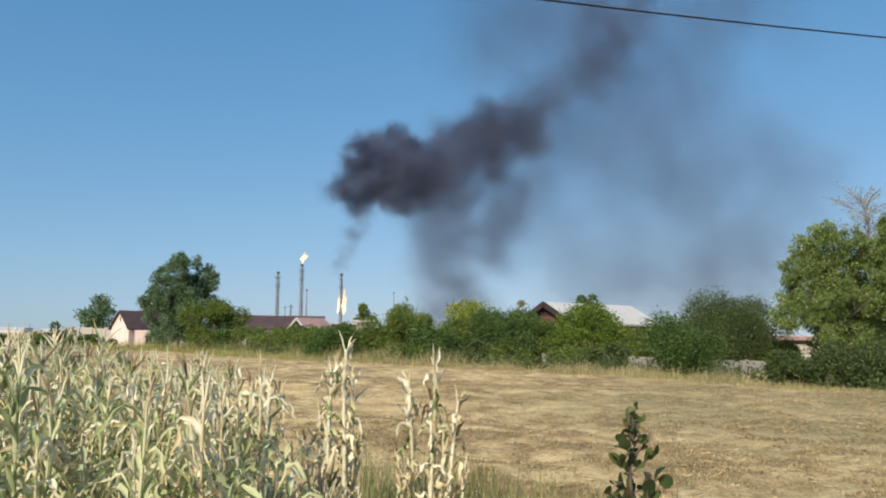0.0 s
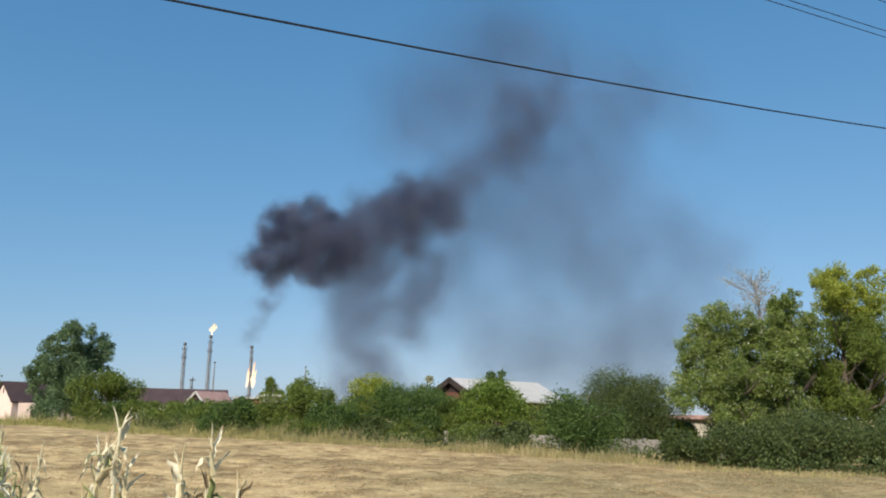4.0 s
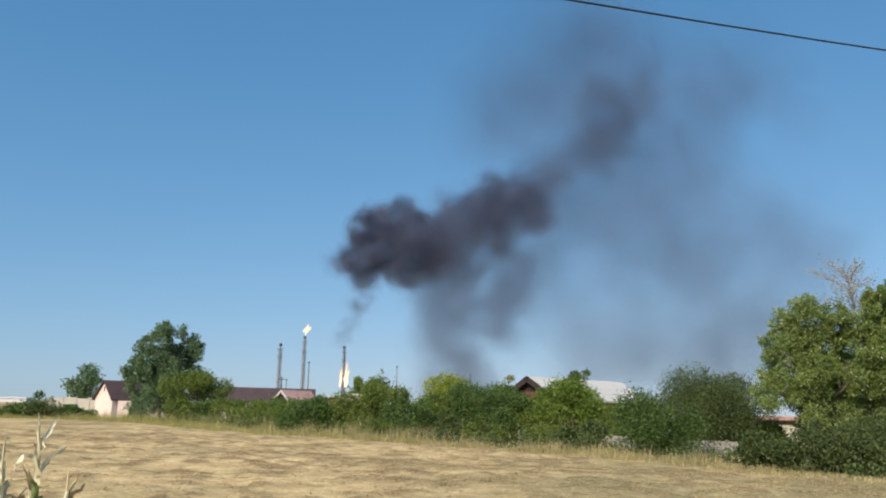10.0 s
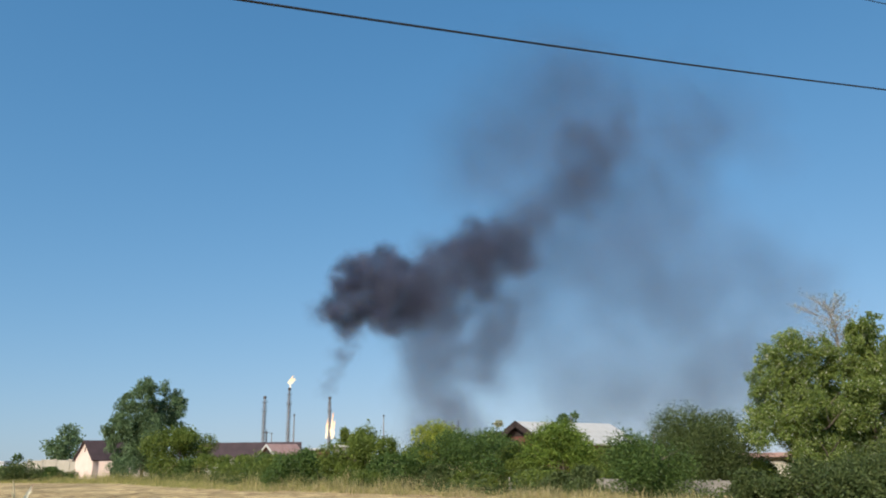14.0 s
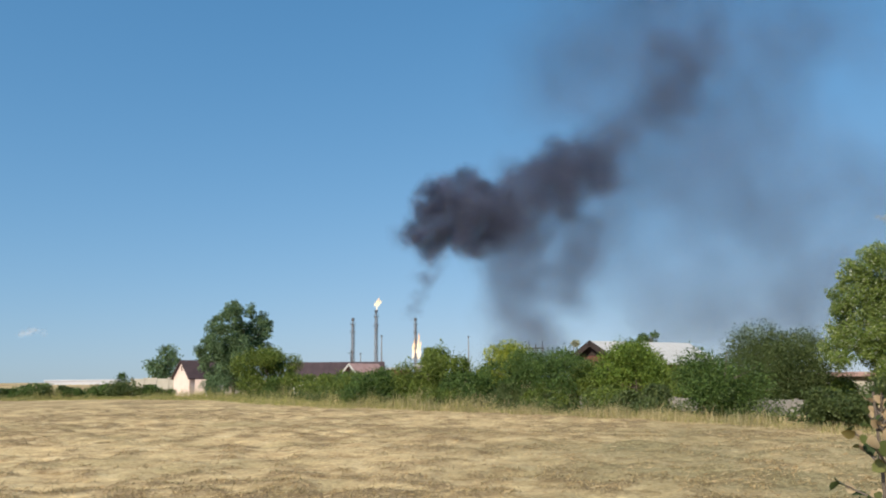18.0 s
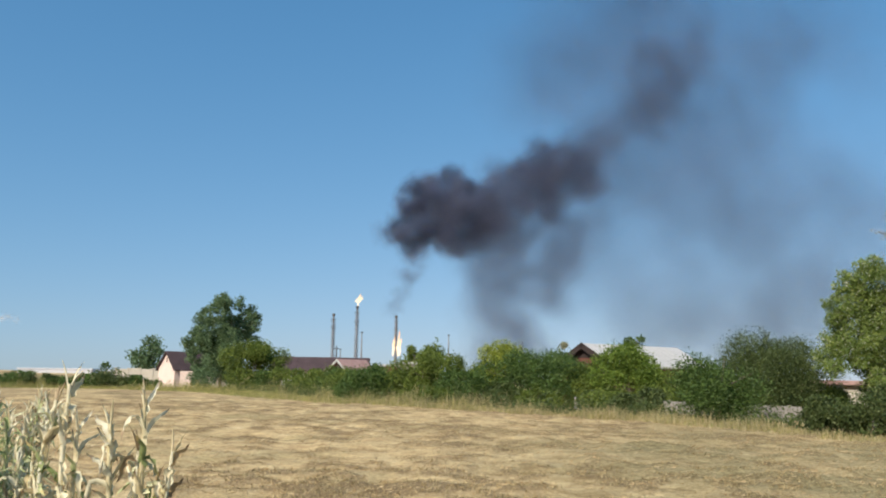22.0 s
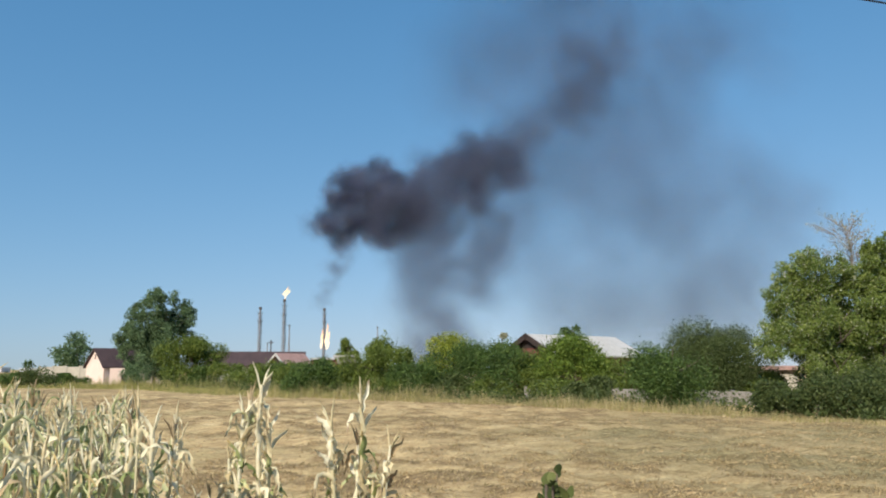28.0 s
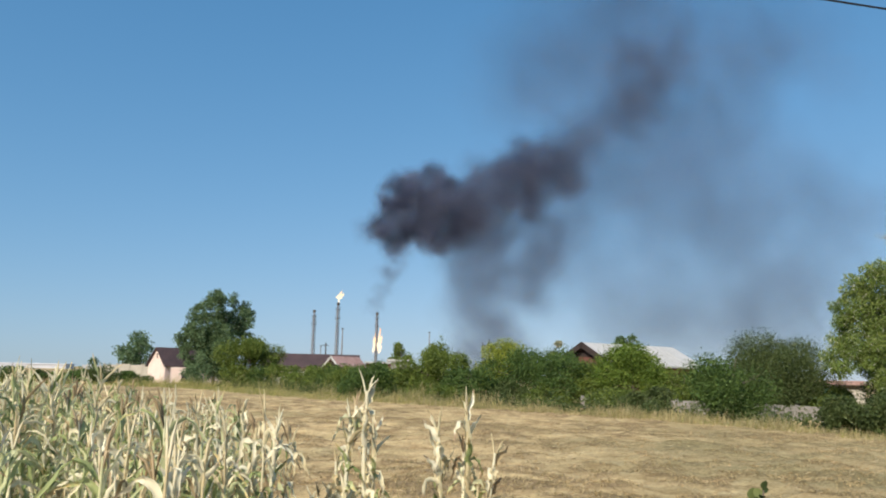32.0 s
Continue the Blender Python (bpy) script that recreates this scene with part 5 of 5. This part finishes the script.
# x, y, size, model and lean to the right of the plants along the open side
spots = [(0.05, 7.42, 1.06, 9, 3.2), (0.27, 7.42, 1.10, 10, -0.5), (0.30, 7.46, 0.92, 11, 1.0), (0.10, 7.45, 0.80, 10, -2.0), (0.99, 6.78, 1.02, 11, -0.3), (0.86, 6.76, 0.97, 10, -2.8), (1.02, 6.80, 0.80, 9, 3.0), (1.12, 6.70, 0.60, 11, 6.0), (0.80, 6.74, 0.70, 9, -5.0), (0.90, 6.80, 0.88, 11, -4.0), (0.94, 6.74, 0.92, 9, 1.0), (1.05, 6.76, 0.88, 10, 5.0), (0.08, 7.40, 0.96, 11, 2.0), (0.28, 7.40, 0.72, 9, 5.0),
         (-0.42, 6.25, 1.0, 7, 0), (-0.55, 8.6, 1.0, 8, 1), (0.10, 5.95, 0.50, 6, -1), (-0.12, 5.3, 0.62, 5, 1), (1.22, 6.6, 0.40, 7, 4), (-0.1, 6.9, 0.7, 3, 0), (0.05, 7.05, 0.50, 6, -2), (0.55, 7.1, 0.42, 8, 2), (0.62, 6.85, 0.38, 0, 0), (0.3, 6.8, 0.55, 8, 3), (0.95, 7.15, 0.42, 3, 0),
         (-0.3, 7.3, 0.85, 7, 0), (1.15, 6.95, 0.38, 1, 0), (-0.05, 6.3, 0.58, 5, -1), (0.12, 6.6, 0.50, 7, 1), (-0.2, 6.0, 0.66, 10, 2), (0.25, 6.1, 0.55, 3, 0), (0.5, 6.4, 0.40, 6, 1), (0.02, 7.36, 0.70, 9, -4), (-0.35, 7.0, 0.95, 5, 0), (-0.5, 6.6, 1.0, 9, -1), (-0.42, 6.45, 0.95, 11, 2), (-0.65, 7.4, 1.0, 6, 0), (0.0, 5.6, 0.5, 7, 1), (-0.75, 6.2, 1.02, 10, -2)]
gen = np.random.default_rng(21)
spots = [(*row, models) for row in spots]
for row in np.arange(-7.4, 0.6, 0.52):
    for step in np.arange(3.4, 12.4, 0.21):
        x, y = row + gen.normal() * 0.08 - 0.10 * (step - 6), step + gen.normal() * 0.08
        edge = -0.36 - 0.17 * (y - 5.5)
        if x < edge and y > 3.7 + 0.10 * max(0, x + 2) and gen.random() < 0.92 and y < 12.0 - 0.1 * x:
            inner = min(1, max(0, (edge - x) / 2.4))
            tall = 0.92 + 0.11 * inner + gen.normal() * 0.045
            near = y < 6.4 and x > -2.6
            spots.append((x, y, tall, int(gen.integers(0, 5)) if gen.random() < 0.35 + 0.5 * inner else int(gen.integers(5, 9)), gen.normal() * 3, models if near else thickets))
crowd = sorted(spots, key=lambda row: math.hypot(row[0] - 0.4, row[1] - 1.0))
joint = {}
for i, (x, y, s, k, lean, source) in enumerate(crowd):
    m = pose(x, y, float(relief(x, y)) - 0.01, 0, lean, 0) @ pose(0, 0, 0, 0, 0, gen.uniform(0, 360)) @ Matrix.Diagonal((s, s, s, 1))
    if i < 285:
        copy_thing(source[k], m).scale = (s, s, s)
        continue
    # the plants further in stand as one thicket
    turn = np.array(m)
    for child in source[k].children:
        me = child.data
        v, f = np.empty(len(me.vertices) * 3), np.empty(len(me.loops), int)
        me.vertices.foreach_get("co", v)
        me.loops.foreach_get("vertex_index", f)
        g = np.zeros(len(me.vertices))
        if "along" in me.attributes:
            me.attributes["along"].data.foreach_get("value", g)
        row = joint.setdefault(me.materials[0].name, [[], [], [], 0])
        row[0].append(v.reshape(-1, 3) @ turn[:3, :3].T + turn[:3, 3])
        row[1].append(f.reshape(-1, 4) + row[3])
        row[2].append(g)
        row[3] += len(g)
thicket = thing("maize_thicket", "dense stand of half-dry maize behind the first rows", "maize", kind="stuff")
for tone, (v, f, g, _) in joint.items():
    leaf_part("maize_leaves", (np.concatenate(v), np.concatenate(f), np.concatenate(g)), tone, thicket)
for m in models + thickets:
    for ob in (*m.children_recursive, m):
        bpy.data.objects.remove(ob)

# shed and tangled leaves between the rows
vs, fs, ages, start = [], [], [], 0
for _ in range(6500):
    x, y = gen.uniform(-6.5, 0.4), gen.uniform(3.5, 10.8)
    if x > -0.15 - 0.17 * (y - 5.5) or y < 3.7 + 0.10 * max(0, x + 2):
        continue
    a = gen.uniform(0, 6.28)
    v, f, s = strap((x, y, gen.uniform(0.35, 1.45)), (math.cos(a), math.sin(a), 0), gen.uniform(0.18, 0.42), gen.uniform(0.012, 0.022), gen.uniform(20, 70), gen.uniform(-88, -30), gen.uniform(0.2, 0.5), gen, 1.2, 0.8, 0.45, 6)
    vs.append(v)
    fs.append(f + start)
    ages.append(s)
    start += len(v)
tangle = leaf_part("maize_leaves", (np.concatenate(vs), np.concatenate(fs), np.concatenate(ages)), "corn_green", None)
tagged(tangle, "tangle of half-dry maize leaves between the rows", "maize leaves", kind="stuff")


# ---- saplings near the path ----
def round_leaf(c, way, size, gen):
    """A cupped round leaf with a point: verts, faces."""
    way = Vector(way).normalized()
    side = way.cross(Vector(gen.normal(size=3))).normalized()
    up = way.cross(side)
    out = [(0, 0), (0.18, 0.34), (0.5, 0.48), (0.8, 0.34), (1.0, 0.0), (0.8, -0.34), (0.5, -0.48), (0.18, -0.34)]
    vs = [Vector(c) + way * size * u + side * size * 0.85 * v + up * size * (0.55 * v * v - 0.25 * u * u) for u, v in out]
    vs.append(Vector(c) + way * size * 0.5 - up * size * 0.05)
    return np.array(vs), np.array([(8, i, (i + 1) % 8) for i in range(8)])


def sapling(x, y, h, seed, label, leaf=0.07, lo=0.4, reach=0.13, dry=0.1):
    gen = np.random.default_rng(seed)
    ob = thing("sapling", label, "sapling", "saplings", at=(x, y, 0))
    paths = [[((0, 0, 0), 0.012), ((0.015, 0, h * 0.5), 0.010), ((0.0, 0.01, h), 0.004)]]
    ends = []
    for k in range(64):
        f = lo + (0.985 - lo) * k / 63
        if 0.862 < f < 0.892:
            continue
        a, r = k * 2.4, reach * min(1.0, 0.05 + 7 * (1 - f))
        b = Vector((0.012, 0, h * f))
        t = b + Vector((math.cos(a) * r, math.sin(a) * r, 0.05))
        paths.append([(b, 0.004), (t, 0.002)])
        ends += [(b.lerp(t, u), t - b + Vector((0, 0, 0.05)), min(1.0, 0.35 + 6 * (1 - f))) for u in (0.2, 0.45, 0.65, 0.85, 1.0)]
    ends += [(Vector((0, 0.01, h - 0.02)), Vector((0.1, 0, 1)), 0.4), (Vector((0, 0.01, h - 0.03)), Vector((-0.4, 0.2, 1)), 0.4)]
    part("stem", tubes(paths, 5), "bark", ob)
    for c, way, grown in ends:
        d = Vector(way).normalized() + Vector(gen.normal(size=3)) * 0.5
        part("leaf", round_leaf(c, d, leaf * grown * gen.uniform(0.65, 1.2), gen), "corn_brown" if gen.random() < dry else "sapling_leaf", ob)
    return ob


sapling(1.08, 2.69, 1.93, 41, "young fruit sapling with dark round curled leaves", 0.058, 0.5, 0.08)
sapling(5.24, 3.92, 2.12, 43, "young sapling with green and withered brown leaves", 0.05, 0.45, 0.14, 0.35)

# ---- loose growth: what nobody could count ----
gen = np.random.default_rng(31)
n = 70000
p, out = along_edge(n, gen)
off = gen.gamma(2.0, 0.9, n) - 0.5
off = np.where(p[:, 0] < 2, off * 2.6 - 2.0, off)
q = p + out * off[:, None]
hgt = np.clip(gen.normal(0.62, 0.2, n) * (0.5 + 0.5 * np.clip(off, 0, 1.5)), 0.12, 1.3)
clump = 0.5 + 0.5 * np.sin(0.83 * q[:, 0] + 1.9 * np.sin(0.47 * q[:, 1])) * np.sin(1.31 * q[:, 1] + 2.1 * np.sin(0.6 * q[:, 0]))
hgt = hgt * (0.35 + 0.95 * clump * gen.uniform(0.5, 1.2, n))
hgt = hgt * np.interp(q[:, 0], [0, 6, 12, 17, 19, 20.5], [1.15, 1.25, 1.05, 0.95, 0.75, 0.28]) * (0.35 + 1.15 * lattice(q[:, 0], q[:, 1], 1.8, 9))
dry = gen.random(n) < np.clip(0.28 + 0.028 * (q[:, 0] + 8), 0.22, 0.85)
for sel, mat_name, nm, lab in ((dry, "weed_dry", "dry_weeds", "tall dry straw-coloured weeds at the field edge"), (~dry, "weed_green", "green_weeds", "tall yellow-green grass at the field edge")):
    ob = part(nm, blade_patch(q[sel, 0], q[sel, 1], 0 * q[sel, 0], hgt[sel], gen.uniform(0.012, 0.035, sel.sum()), gen, 0.5), mat_name)
    tagged(ob, lab, "weeds", kind="stuff")

n = 26000
p, out = along_edge(n, gen, 0.42, 1.0)
q = p + out * (0.9 + gen.gamma(2.4, 0.7, n))[:, None]
lift = gen.gamma(2.0, 0.24, n) * (0.6 + 0.7 * np.sin(0.9 * q[:, 0] + 1.4 * np.sin(0.7 * q[:, 1])) ** 2)
v = leaf_cloud(np.stack([q[:, 0], q[:, 1], np.clip(lift, 0.03, 1.5)], -1), gen.uniform(0.08, 0.2, n), gen)
tagged(part("brambles", v, "leaf_grey"), "low tangled brambles under the hedge", "brambles", kind="stuff")

n = 24000
y = 7 + 60 * gen.random(n) ** 1.6
x = gen.uniform(-0.75, 0.75, n) * (y + 6) + 2
keep = (np.interp(x, [e[0] for e in EDGE], [e[1] for e in EDGE]) > y + 0.5)
x, y = x[keep], y[keep]
mask = relief(x, y) * 30 + gen.normal(size=len(x)) * 0.8 > -0.2
x, y = x[mask], y[mask]
n = len(x)
a = gen.normal(0.45, 0.9, n)
d = np.stack([np.cos(a), np.sin(a), gen.normal(0.05, 0.16, n)], -1)
wd = np.stack([-np.sin(a), np.cos(a), 0 * a], -1)
c = np.stack([x, y, relief(x, y) + gen.uniform(0.005, 0.06, n)], -1)
l, w = gen.uniform(0.06, 0.20, (n, 1)), gen.uniform(0.0015, 0.004, (n, 1))
v = np.stack([c - d * l / 2 - wd * w, c - d * l / 2 + wd * w, c + d * l / 2 + wd * w + [0, 0, 0.02], c + d * l / 2 - wd * w], 1)
tagged(part("hay_litter", (v.reshape(-1, 3), np.arange(4 * n).reshape(n, 4)), "straw"), "loose cut straw lying over the field", "straw", kind="stuff")

n = 26000
x = gen.uniform(-10, 3.5, n)
y = gen.uniform(3.0, 9.5, n)
keep = x < 1.9 - 0.12 * (y - 4) + gen.normal(size=n) * 0.5
x = np.r_[x[keep], gen.normal(0.8, 0.7, 6000)]
y = np.r_[y[keep], gen.normal(7.2, 0.8, 6000)]
n = len(x)
tagged(part("undergrowth", blade_patch(x, y, relief(x, y), gen.uniform(0.12, 0.6, n), gen.uniform(0.006, 0.018, n), gen, 0.7), "grass_low"), "weedy grey-green grass under the maize", "grass", kind="stuff")

n = 420000
y = 7 + 50 * gen.random(n) ** 1.7
x = gen.uniform(-0.62, 0.75, n) * (y + 5) + 2
keep = (np.interp(x, [e[0] for e in EDGE], [e[1] for e in EDGE]) > y + 0.6) & (gen.random(n) < thatch(x, y) * 0.9 + 0.04)
x, y = x[keep], y[keep]
n = len(x)
a, b = gen.uniform(0, 6.28, n), gen.uniform(0, 6.28, n)
h = gen.gamma(4, 0.009, n) + 0.015
w = gen.uniform(0.005, 0.013, n)
p = np.stack([x, y, relief(x, y) - 0.01], -1)
d = np.stack([np.cos(a), np.sin(a), 0 * a], -1) * w[:, None]
v = np.stack([p - d, p + d, p + np.stack([np.cos(b) * h * 0.8, np.sin(b) * h * 0.8, h], -1)], 1)
tagged(part("stubble", (v.reshape(-1, 3), np.arange(3 * n).reshape(n, 3)), "stubble"), "short brown stubble in matted tufts on the field", "stubble", kind="stuff")

n = 2400
x = 0.4 + gen.gamma(2.2, 0.65, n)
y = gen.normal(9.6, 0.9, n)
h = gen.uniform(0.2, 1.0, n) * np.clip(1.1 - 0.2 * x, 0.2, 1) * (0.45 + 0.75 * lattice(x, y, 0.7, 8))
tagged(part("tall_grass", blade_patch(x, y, relief(x, y), h, gen.uniform(0.006, 0.014, n), gen, 0.35), "grass_low"), "tall grey-green grass beside the maize", "grass", kind="stuff")
